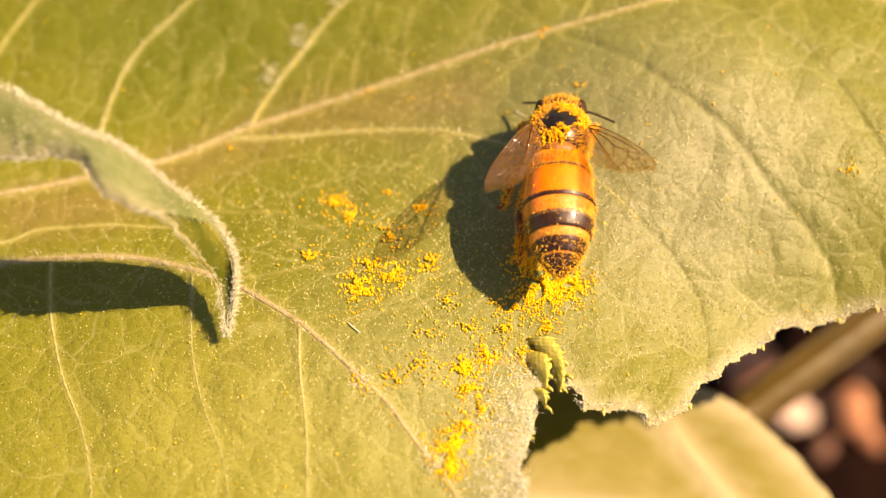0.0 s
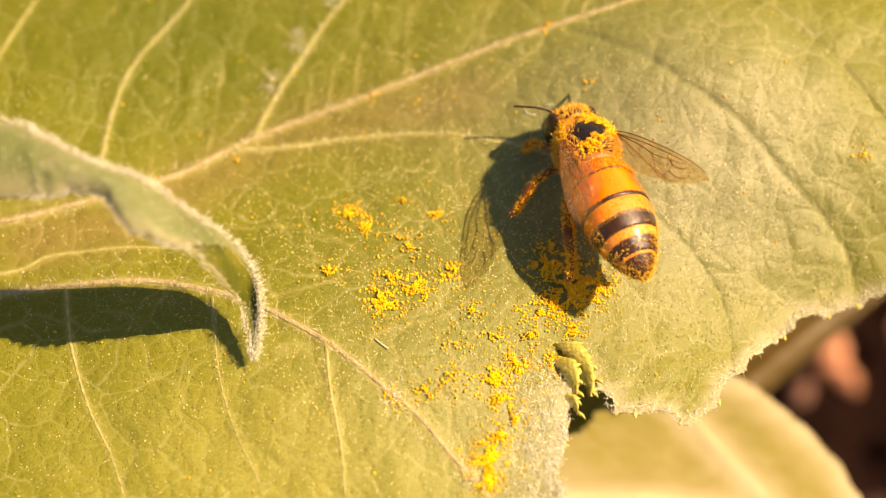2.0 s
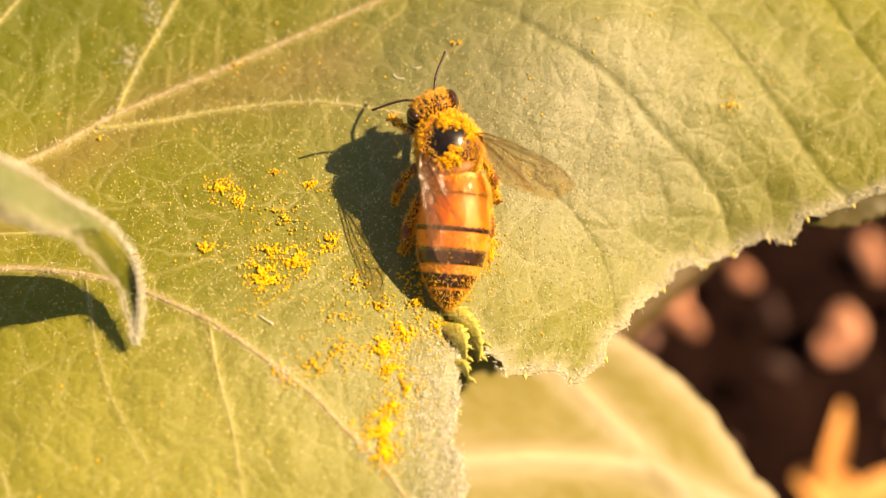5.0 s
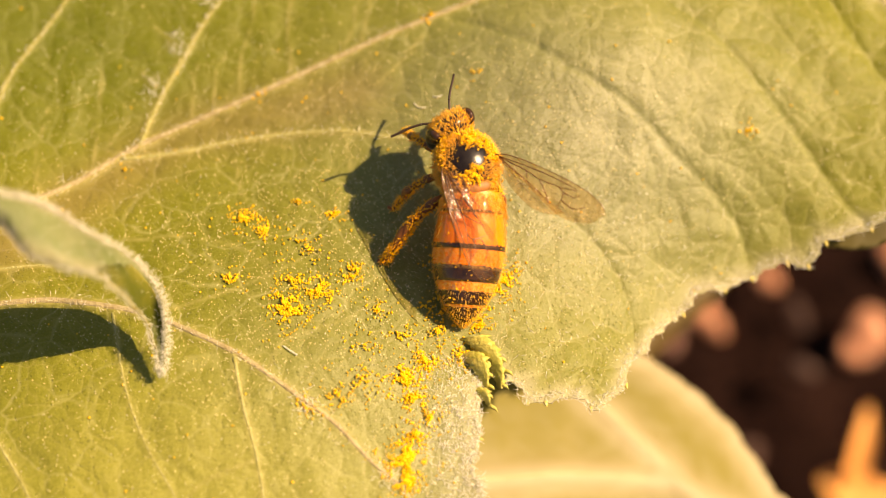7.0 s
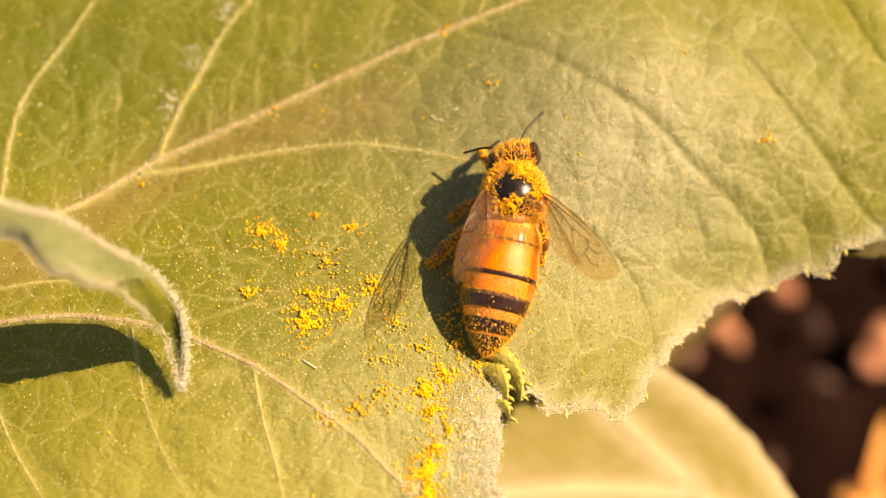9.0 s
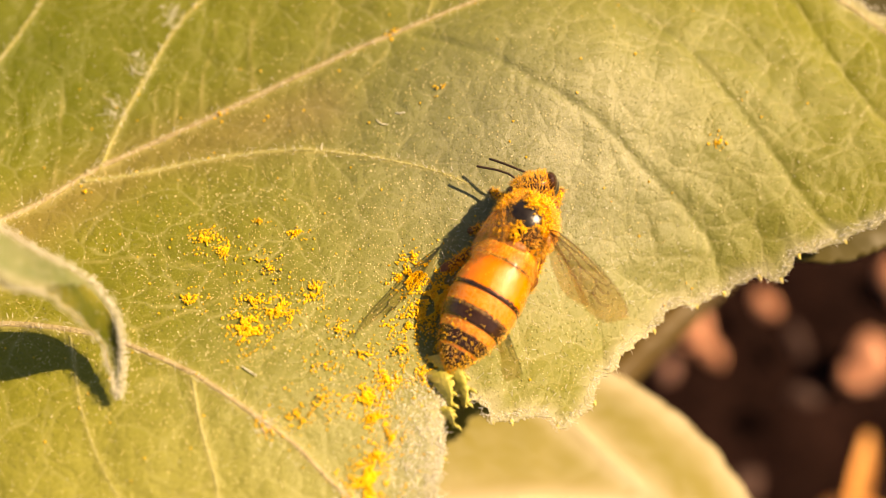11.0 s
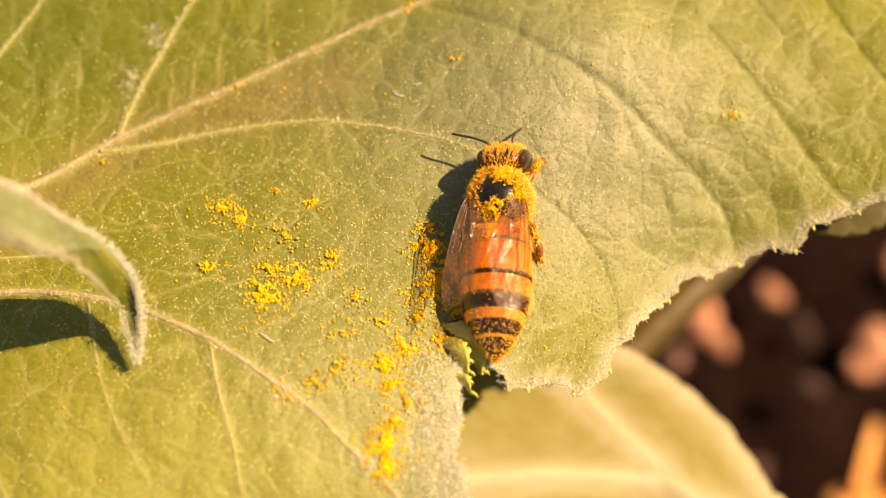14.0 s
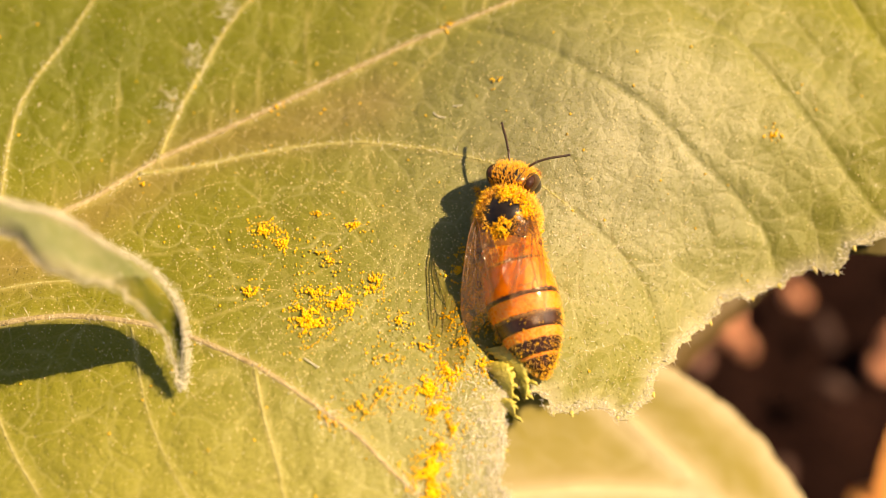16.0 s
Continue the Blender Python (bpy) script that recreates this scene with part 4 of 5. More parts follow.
def chip(rng, size, label, material, place, name="bark_chip", category="bark chip"):
    """A rough angular chip or pebble lying on the soil."""
    v, f = ICO2
    v = v * np.array([1, rng.uniform(0.5, 0.85), rng.uniform(0.3, 0.55)]) * size
    q = 1.1 / size
    v = v * (1 + 0.45 * np.array([[noise.noise((a * q, b * q, c * q + place[0]))] for a, b, c in v]))
    v = np.round(v / (0.22 * size)) * 0.22 * size * 0.5 + v * 0.5
    ob = thing(name, Shape().add(v, f), material, label, category, group="chips on the soil", smooth=False)
    ob.matrix_world = pose(place[0] * MM, place[1] * MM, place[2] * MM, rng.uniform(-30, 30), rng.uniform(-30, 30), rng.uniform(0, 360))
    return ob


rng = random.Random(4)
for px, py, size, mat in [(24.6, 26.0, 2.0, CHIP), (39.8, 25.2, 2.4, CHIP), (33.1, 27.2, 1.9, CHIP_DARK), (29.9, 31.0, 1.7, CHIP), (19.9, 23.6, 1.5, STONE), (20.0, 28.5, 1.8, CHIP_DARK),
                          (33.0, 21.0, 1.6, CHIP_DARK), (16.6, 27.1, 2.8, CHIP_PALE), (12.2, 32.4, 4.2, CHIP), (22.6, 28.2, 2.8, CHIP), (38.8, 24.0, 2.4, CHIP), (44, 34, 2.6, CHIP), (46, 17, 2.4, CHIP_DARK), (50, 24, 3.2, CHIP), (27, 12, 1.8, CHIP_DARK),
                          (40, 1, 3.2, CHIP), (36, -6, 3.2, CHIP_DARK), (52, -2, 4.0, CHIP_DARK), (26, -14, 3.4, CHIP_DARK), (44, 44, 3.0, CHIP), (56, 36, 3.6, CHIP_DARK), (60, 12, 4.0, CHIP_DARK)]:
    tone = {CHIP.name: "pinkish brown", CHIP_DARK.name: "dark brown", CHIP_PALE.name: "pale pink", STONE.name: "greyish brown"}[mat.name]
    chip(rng, size, tone + " bark chip lying on dark soil", mat, (px, py, -78 + rng.uniform(-1, 1)))
for _ in range(40):
    chip(rng, rng.uniform(0.9, 2.0), "small brown pebble on dark soil", rng.choice([STONE, CHIP_DARK, CHIP_DARK]), (rng.uniform(0, 60), rng.uniform(-20, 50), -79 + rng.uniform(-1, 1)), "pebble", "pebble")


def dry_petal(x, y, z, ln, wid, rx, ry, rz):
    sh = Shape()
    n, m = 12, 5
    verts = []
    for i in range(n):
        s = i / (n - 1)
        w = wid * math.sin(math.pi * (0.08 + 0.9 * s)) ** 0.7
        for j in range(m):
            u = j / (m - 1) * 2 - 1
            verts.append((u * w, ln * (s - 0.5), 1.2 * u * u * w * 0.4 + 1.6 * math.sin(2.2 * s)))
    k = len(verts)
    faces = [(i * m + j, i * m + j + 1, (i + 1) * m + j + 1, (i + 1) * m + j) for i in range(n - 1) for j in range(m - 1)]
    sh.add(verts + [(a, b, c - 0.25) for a, b, c in verts], faces + [tuple(k + q for q in f[::-1]) for f in faces])
    ob = thing("dry_petal", sh, DRY, "curled dry orange petal fallen on the soil", "petal", group="petals on the soil")
    ob.matrix_world = pose(x * MM, y * MM, z * MM, rx, ry, rz)


dry_petal(36.4, 11.0, -73.0, 9, 0.95, 18, 8, -10)
dry_petal(36.6, 6.6, -75.6, 8, 2.4, 0, 4, 58)
dry_petal(40.5, 6.5, -75.0, 13, 1.6, 0, -6, -62)
dry_petal(30.5, 3.5, -75.0, 12, 1.6, 0, -6, 70)


# ---------------------------------------------------------------- pollen on the leaf
def pollen_pile(x, y, radius, count, lo=0.030, hi=0.078, label="heap of bright yellow pollen crumbs on the leaf"):
    sh = Shape()
    places = []
    for _ in range(int(count * 3.8)):
        a, r = random.uniform(0, 2 * math.pi), radius * abs(random.gauss(0, 0.85))
        q = noise.noise((1.9 * (x + math.cos(a) * r), 1.9 * (y + math.sin(a) * r), 7.0))
        if q < -0.14:
            continue
        places.append((x + r * math.cos(a), y + 0.9 * r * math.sin(a)))
    P = np.array(places)
    zz = leaf_relief(P[:, 0], P[:, 1])[0]
    pile = [max(0, 0.22 * random.random() * (1 - math.hypot(a - x, b - y) / radius)) for a, b in places]
    grains(sh, [(a, b, c + 0.05 + q) for (a, b), c, q in zip(places, zz, pile)], lo, hi)
    return thing("pollen_heap", sh, POLLEN, label, "pollen", group="pollen heaps", smooth=False, kind="stuff")


for args in [(-16.2, 0.7, 0.75, 60), (-14.8, -0.2, 0.7, 45), (-16.6, -3.4, 0.7, 30), (-13.1, -5.5, 0.95, 130), (-11.6, -4.2, 0.9, 110), (-13.2, -3.6, 0.7, 40),
             (-9.9, -3.0, 0.6, 30), (-10.9, 1.0, 0.5, 22), (-13, 1.8, 0.4, 14), (-5.7, -8.0, 0.9, 90), (-6.8, -9.2, 0.8, 110), (-6.3, -10.3, 0.7, 70), (-3.7, -7.6, 0.7, 40),
             (-11.9, -11, 0.5, 22), (-10.3, -10.4, 0.7, 26), (-6.2, -12.3, 0.6, 50), (-6.6, -13.6, 0.9, 190), (-6.6, -14.8, 0.7, 110), (-2.7, -5.6, 0.6, 40),
             (-7, -6.5, 0.6, 26), (-13.6, -5.0, 0.6, 36), (-3.0, -3.2, 1.1, 210), (-2.2, -2.7, 1.3, 260), (-4.75, -1.9, 0.55, 110), (-4.3, -1.5, 0.7, 100), (-1.9, -2.6, 0.8, 90), (-9.8, -2.8, 0.6, 24), (-4.6, -4.6, 0.8, 70),
             (-3.6, -4.0, 1.0, 100), (-3.4, -2.9, 0.9, 70), (-5.0, -6.2, 1.2, 36), (-4.4, -0.6, 0.5, 24), (-9.0, -9.6, 1.3, 40), (-5.4, -11.2, 1.0, 40), (-12.4, -1.4, 1.6, 36), (-5.7, 13.5, 0.28, 14), (-3.0, 9.4, 0.3, 10), (13.1, 6.9, 0.3, 12), (-15.7, 9.0, 0.22, 6), (-23.2, 4.1, 0.25, 6), (-9.2, -7.2, 0.9, 26), (-8.3, -5.2, 0.8, 22)]:
    pollen_pile(*args)


# pale grains serve as pollen and also as glints on the leaf hairs
def pollen_and_glints():
    P = []
    while len(P) < 7600:
        x, y = random.gauss(-9, 11), random.gauss(-3, 7.5)
        if -40 < x < 24 and -19 < y < 20:
            P.append((x, y))
    while len(P) < 11000:
        P.append((random.uniform(-38, 22), random.uniform(-18, 20)))
    P = np.array(P)
    P = P[inside(P[:, 0], P[:, 1], RIM)]
    z = leaf_relief(P[:, 0], P[:, 1])[0]
    sh = grains(Shape(), [(a, b, c + 0.015) for (a, b), c in zip(P, z)], 0.015, 0.038)
    thing("pollen_and_glints", sh, DUST, "fine pale specks over the leaf, pollen and glints of hair tips", "pollen", kind="stuff", smooth=False)
    Q = P[np.random.permutation(len(P))[:170]]
    z = leaf_relief(Q[:, 0], Q[:, 1])[0]
    thing("loose_pollen", grains(Shape(), [(a, b, c + 0.05) for (a, b), c in zip(Q, z)], 0.04, 0.075), POLLEN, "loose yellow pollen crumbs on the leaf", "pollen", kind="stuff", smooth=False)


pollen_and_glints()


def fibre(pts, r, label):
    sh = Shape()
    tube(sh, smooth_line([(a, b, leaf_top(a, b) + c) for a, b, c in pts], 5), r, 6)
    thing("plant_fibre", sh, HAIR_PALE, label, "fibre", group="fibres on the leaf")


fibre([(-13.4, -7.7, 0.08), (-13.0, -8.0, 0.12), (-12.6, -8.25, 0.12)], 0.032, "short white plant fibre lying on the leaf")
fibre([(-6.6, 7.9, 0.04), (-6.3, 7.6, 0.08), (-5.9, 7.55, 0.04)], 0.022, "thin curved pale fibre on the leaf")
fibre([(-5.5, 8.2, 0.04), (-5.2, 8.15, 0.07), (-4.95, 8.2, 0.04)], 0.025, "tiny white flake of fibre on the leaf")


# ---------------------------------------------------------------- the honey bee (nose along +y, centre of the thorax at 0)
K = 1.05


def lathe(shape, rings, n=40, **attrs):
    """Rings of (y, z centre, half width, half height)."""
    verts, faces = [], []
    for (y, zc, rx, rz) in rings:
        for k in range(n):
            a = 2 * math.pi * k / n
            verts.append((K * rx * math.cos(a), K * y, K * (zc + rz * math.sin(a))))
    for i in range(len(rings) - 1):
        for k in range(n):
            a, b = i * n + k, i * n + (k + 1) % n
            faces.append((a, a + n, b + n, b))
    shape.add(verts, faces, **attrs)
    return shape


GIRTH = smooth_line([(-1.3, 1.42), (-2.0, 1.62), (-3.0, 1.77), (-4.2, 1.88), (-5.4, 1.78), (-6.4, 1.50), (-7.3, 1.08), (-8.0, 0.58), (-8.45, 0.05)], 6)


def abdomen_ring(y):
    """Centre height and half sizes of the abdomen at y."""
    w = float(np.interp(-y, [-p[0] for p in GIRTH], [p[1] for p in GIRTH]))
    s = min(max((-y - 1.45) / 7.0, 0.0), 1.0)
    return -0.10 - 0.80 * s * s, w, w * 0.88


SEGMENTS = []


def bee_body():
    bee = empty("honey_bee", "amber banded honey bee dusted with yellow pollen on a leaf", "bee")
    th = Shape()
    ball(th, (0, 0, 0), (1.62 * K, 1.76 * K, 1.60 * K))
    thorax = part("thorax", th, BLACK, bee, "black shiny thorax with golden fur")
    sc = Shape()
    ball(sc, (0, -1.35 * K, 0.92 * K), (0.85 * K, 0.45 * K, 0.38 * K), template=ICO4)
    part("scutellum", sc, TAN, thorax, "brown rounded plate")
    # fur of the thorax, thin on the bald shield
    roots, dirs, lens, crumbs = [], [], [], []
    r = random.Random(11)
    while len(roots) < 5200:
        v = Vector((r.gauss(0, 1), r.gauss(0, 1), r.gauss(0.2, 1))).normalized()
        p = Vector((v.x * 1.62, v.y * 1.76, v.z * 1.60)) * K
        bald = (p.x / 0.86) ** 2 + ((p.y - 0.22) / (0.74 - 0.34 * math.exp(-(p.x / 0.22) ** 2))) ** 2 < 1 + 0.5 * noise.noise(p * 1.6) and p.z > 0
        if bald or p.z < -1.4:
            continue
        roots.append(p * 0.97)
        dirs.append((v.x + r.gauss(0, 0.25), v.y + r.gauss(0, 0.25), v.z + r.gauss(0, 0.25)))
        lens.append(r.uniform(0.22, 0.52) * (0.6 if p.z > 1.1 else 1.0))
        q = noise.noise(p * 0.9 + Vector((3, 0, 0)))
        if q > -0.02 and p.z > -1.0 and r.random() < (0.38 if p.z > 0.5 else 0.2):
            crumbs.append(p * r.uniform(1.02, 1.12))
            crumbs.append(p * r.uniform(1.0, 1.12) + Vector((r.gauss(0, 0.08), r.gauss(0, 0.08), 0)))
            crumbs.append(p * r.uniform(1.0, 1.16) + Vector((r.gauss(0, 0.1), r.gauss(0, 0.1), 0)))
    part("fur", hairs(Shape(), roots, dirs, lens, 0.019), FUZZ, thorax, "golden fur", kind="stuff")
    for k in range(9):
        a = r.uniform(0, 6.28)
        q = r.uniform(0.6, 1.0)
        crumbs.append(Vector((0.9 * q * math.cos(a), 0.25 + 0.60 * q * math.sin(a), 1.56)) * K)
    part("pollen_coat", grains(Shape(), crumbs, 0.028, 0.072), POLLEN_COAT, thorax, "yellow pollen crumbs", smooth=False, kind="stuff")
    # abdomen
    edges = [-1.45, -2.5, -4.4, -6.1, -7.3, -8.05, -8.45]
    for i in range(6):
        a, b = edges[i], edges[i + 1]
        rings, dark, dust = [], [], []
        lip = 0.0 if i == 5 else 0.055
        for k in range(13):
            s = k / 12
            y = a + 0.12 + (b - a - 0.12) * s
            zc, rx, rz = abdomen_ring(y)
            g = 1.0 + lip * 0.4 * s
            if k == 12 and i == 5:
                rx = rz = 0.03
            rings.append((y, zc, max(0.03, rx * g), max(0.03, rz * g)))
            band = {0: 0.90, 1: 0.84, 2: 0.58, 3: 0.48, 4: 0.30, 5: 0.0}[i]
            dark += [1.0 if s > band else 0.0] * 40
            dust += [({2: 0.35, 3: 0.75, 4: 0.6, 5: 0.35}.get(i, 0.0)) * (1.0 if s < band + 0.02 else 0.0)] * 40
        y, zc, rx, rz = rings[-1]
        rings.append((y + 0.03, zc, rx * 0.93, rz * 0.93))
        dark += [1.0] * 40
        dust += [0.0] * 40
        sh = Shape()
        lathe(sh, rings, 40, dark=dark, dust=dust)
        seg = part("abdomen_segment", sh, TERGITE, bee, "glossy amber segment with a dark rear band" if i < 3 else "dark banded segment dusted with pollen")
        SEGMENTS.append(seg)
        # short fur and crumbs on the segment
        roots, dirs, lens, crumbs = [], [], [], []
        for _ in range([1100, 260, 260, 220, 160, 90][i]):
            s, ang = r.uniform(0.0, 0.95), r.uniform(-0.4, math.pi + 0.4)
            if i in (1, 2):
                ang = r.choice([r.uniform(-0.6, 0.45), r.uniform(math.pi - 0.45, math.pi + 0.6)])
            y = a + (b - a) * s
            zc, rx, rz = abdomen_ring(y)
            p = Vector((rx * math.cos(ang), y, zc + rz * math.sin(ang))) * K
            roots.append(p)
            dirs.append((math.cos(ang) * 0.6, -0.9, math.sin(ang) * 0.6))
            lens.append(r.uniform(0.25, 0.60) if i == 0 else r.uniform(0.14, 0.34))
        for _ in range([40, 40, 80, 105, 85, 60][i]):
            s, ang = r.uniform(0.0, 0.98), r.uniform(-0.5, math.pi + 0.5)
            if i < 3 and noise.noise((3 * s, 2 * ang, i)) < 0.0:
                continue
            y = a + (b - a) * s
            zc, rx, rz = abdomen_ring(y)
            crumbs.append(Vector((rx * math.cos(ang), y, zc + rz * math.sin(ang))) * K * 1.012)
        part("fur", hairs(Shape(), roots, dirs, lens, 0.012), FUZZ, seg, "sparse golden fur", kind="stuff")
        part("pollen_coat", grains(Shape(), crumbs, 0.022, 0.055), POLLEN_COAT, seg, "yellow pollen crumbs", smooth=False, kind="stuff")
    waist = Shape()
    ball(waist, (0, -1.6 * K, -0.1 * K), (0.9 * K, 0.5 * K, 0.8 * K), template=ICO2)
    part("waist", waist, TAN, bee)
    return bee


bee = bee_body()


def bee_head():
    """The head, about its neck."""
    hd = Shape()
    ball(hd, (0, 0.95 * K, -0.35 * K), (1.46 * K, 0.86 * K, 1.45 * K), rot=(28, 0, 0))
    head = part("head", hd, BLACK, bee, "dark furry head with pollen")
    for sx in (1, -1):
        e = Shape()
        ball(e, (sx * 0.97 * K, 0.88 * K, -0.14 * K), (0.42 * K, 0.60 * K, 1.04 * K), rot=(28, sx * 14, sx * -12))
        part("compound_eye", e, EYE, head, "glossy dark brown eye")
    r = random.Random(5)
    roots, dirs, lens, crumbs = [], [], [], []
    turn = np.array(Euler((radians(28), 0, 0)).to_matrix())
    while len(roots) < 2000:
        v = np.array([r.gauss(0, 1), r.gauss(0, 1), r.gauss(0.1, 1)])
        v /= np.linalg.norm(v)
        p = turn @ (v * np.array([1.46, 0.86, 1.45]) * K) + np.array([0, 0.95, -0.35]) * K
        if abs(p[0]) > 0.95 * K or (v[2] > 0.25 and abs(v[1]) < 0.55 and r.random() < 0.4):
            continue
        roots.append(p * 0.98)
        dirs.append(v + np.array([0, 0.4, 0.3]) + np.random.normal(0, 0.25, 3))
        lens.append(r.uniform(0.15, 0.40))
        if r.random() < 0.24:
            crumbs.append(p * 1.04)
    part("fur", hairs(Shape(), roots, dirs, lens, 0.016), FUZZ, head, "golden fur", kind="stuff")
    part("pollen_coat", grains(Shape(), crumbs, 0.026, 0.062), POLLEN_COAT, head, "yellow pollen crumbs", smooth=False, kind="stuff")
    for sx in (1, -1):
        j = Shape()
        tube(j, [(sx * 0.28 * K, 1.5 * K, -1.5 * K), (sx * 0.2 * K, 1.75 * K, -2.0 * K), (sx * 0.08 * K, 1.7 * K, -2.3 * K)], [0.24, 0.2, 0.06], 8)
        part("mandible", j, BROWN, head)
    head.location = (0, 1.6 * K * MM, 0.1 * K * MM)
    return head


head = bee_head()


def antenna(sx):
    """A scape and a ringed flagellum, from its socket, pointing forwards (+y)."""
    root = Shape()
    tube(root, smooth_line([(0, 0, 0), (sx * 0.1, 0.4, 0.25), (sx * 0.15, 0.95, 0.35)], 4), [0.07] * 9, 8)
    ob = part("antenna", root, ANTENNA, bee, "dark elbowed antenna")
    fl = Shape()
    line = smooth_line([(sx * 0.15, 0.95, 0.35), (sx * 0.3, 1.6, 0.3), (sx * 0.5, 2.3, 0.15), (sx * 0.62, 2.75, 0.05)], 10)
    tube(fl, line, [0.075 if k % 3 else 0.062 for k in range(len(line))], 8)
    part("flagellum", fl, ANTENNA, ob)
    return ob


ANT = {1: antenna(1), -1: antenna(-1)}


def wing(sx):
    """Forewing with its hindwing, root at 0, running along +y, leading edge on sx side."""
    lead = smooth_line([(0, 0), (0.55, 0.8), (0.95, 2.4), (1.25, 4.4), (1.3, 6.0), (1.0, 7.3), (0.45, 7.9)], 5)
    trail = smooth_line([(0.45, 7.9), (-0.5, 7.6), (-1.3, 6.4), (-1.5, 5.2), (-1.2, 4.2), (-0.75, 2.6), (-0.45, 1.2), (0, 0)], 5)

    def sheet(lead_line, trail_line, zoff, sag):
        a, b = np.array(lead_line), np.array(trail_line)[::-1]
        n, m = 26, 7
        sa, sb = np.linspace(0, len(a) - 1, n), np.linspace(0, len(b) - 1, n)
        A = np.stack([np.interp(sa, range(len(a)), a[:, k]) for k in (0, 1)], 1)
        B = np.stack([np.interp(sb, range(len(b)), b[:, k]) for k in (0, 1)], 1)
        verts, faces = [], []
        for i in range(n):
            for j in range(m):
                v = j / (m - 1)
                p = A[i] + (B[i] - A[i]) * v
                verts.append((sx * 0.67 * p[0], 0.9 * p[1], zoff + sag * math.sin(math.pi * v) + 0.05 * math.sin(2.1 * p[1] + 3 * v) - 0.012 * p[1] ** 2 * v))
        for i in range(n - 1):
            for j in range(m - 1):
                q = (i * m + j, i * m + j + 1, (i + 1) * m + j + 1, (i + 1) * m + j)
                faces.append(q if sx > 0 else q[::-1])
        return Shape().add(verts, faces)

    def net(lines, zoff, r):
        sh = Shape()
        for ln in lines:
            pts = smooth_line(ln, 5)
            tube(sh, [(sx * 0.67 * p[0], 0.9 * p[1], zoff) for p in pts], [r * (1 - 0.45 * k) for k in np.linspace(0, 1, len(pts))], 5)
        return sh

    fore = part("forewing", sheet(lead, trail, 0.0, 0.10), MEMBRANE, bee, "clear amber-tinted wing membrane")
    lines = [[tuple(p) for p in lead[::4]], [(0.02, 0.2), (0.6, 2.4), (0.9, 4.2), (1.0, 5.6)], [(0, 0.3), (0.2, 2.2), (0.15, 3.2), (0.45, 4.5), (0.9, 5.6)],
             [(0, 0.3), (-0.4, 2.0), (-0.7, 3.4), (-1.1, 4.6)], [(0.2, 2.2), (-0.35, 2.5)], [(0.15, 3.2), (-0.5, 3.9), (-1.15, 4.4)], [(0.45, 4.5), (0.2, 4.9), (-0.4, 5.0), (-1.0, 5.0)],
             [(0.2, 4.9), (0.3, 5.6), (0.75, 5.9)], [(-0.4, 5.0), (-0.5, 5.9), (0.1, 6.5)]]
    part("vein_network", net(lines, 0.05, 0.032), BRANCH, fore, "brown branching veins")
    hl = smooth_line([(-0.05, 0.3), (-0.35, 1.6), (-0.75, 3.4), (-1.0, 4.9), (-1.15, 5.6)], 5)
    ht = smooth_line([(-1.15, 5.6), (-1.75, 5.0), (-2.1, 3.8), (-1.8, 2.4), (-1.0, 1.0), (-0.05, 0.3)], 5)
    hind = part("hindwing", sheet(hl, ht, -0.10, 0.06), MEMBRANE, fore, "clear hindwing membrane")
    part("vein_network", net([[tuple(p) for p in hl[::4]], [(-0.1, 0.5), (-0.9, 2.2), (-1.5, 3.8)], [(-0.9, 2.2), (-0.75, 3.4)]], -0.06, 0.017), BRANCH, fore)
    return fore


WING = {1: wing(1), -1: wing(-1)}


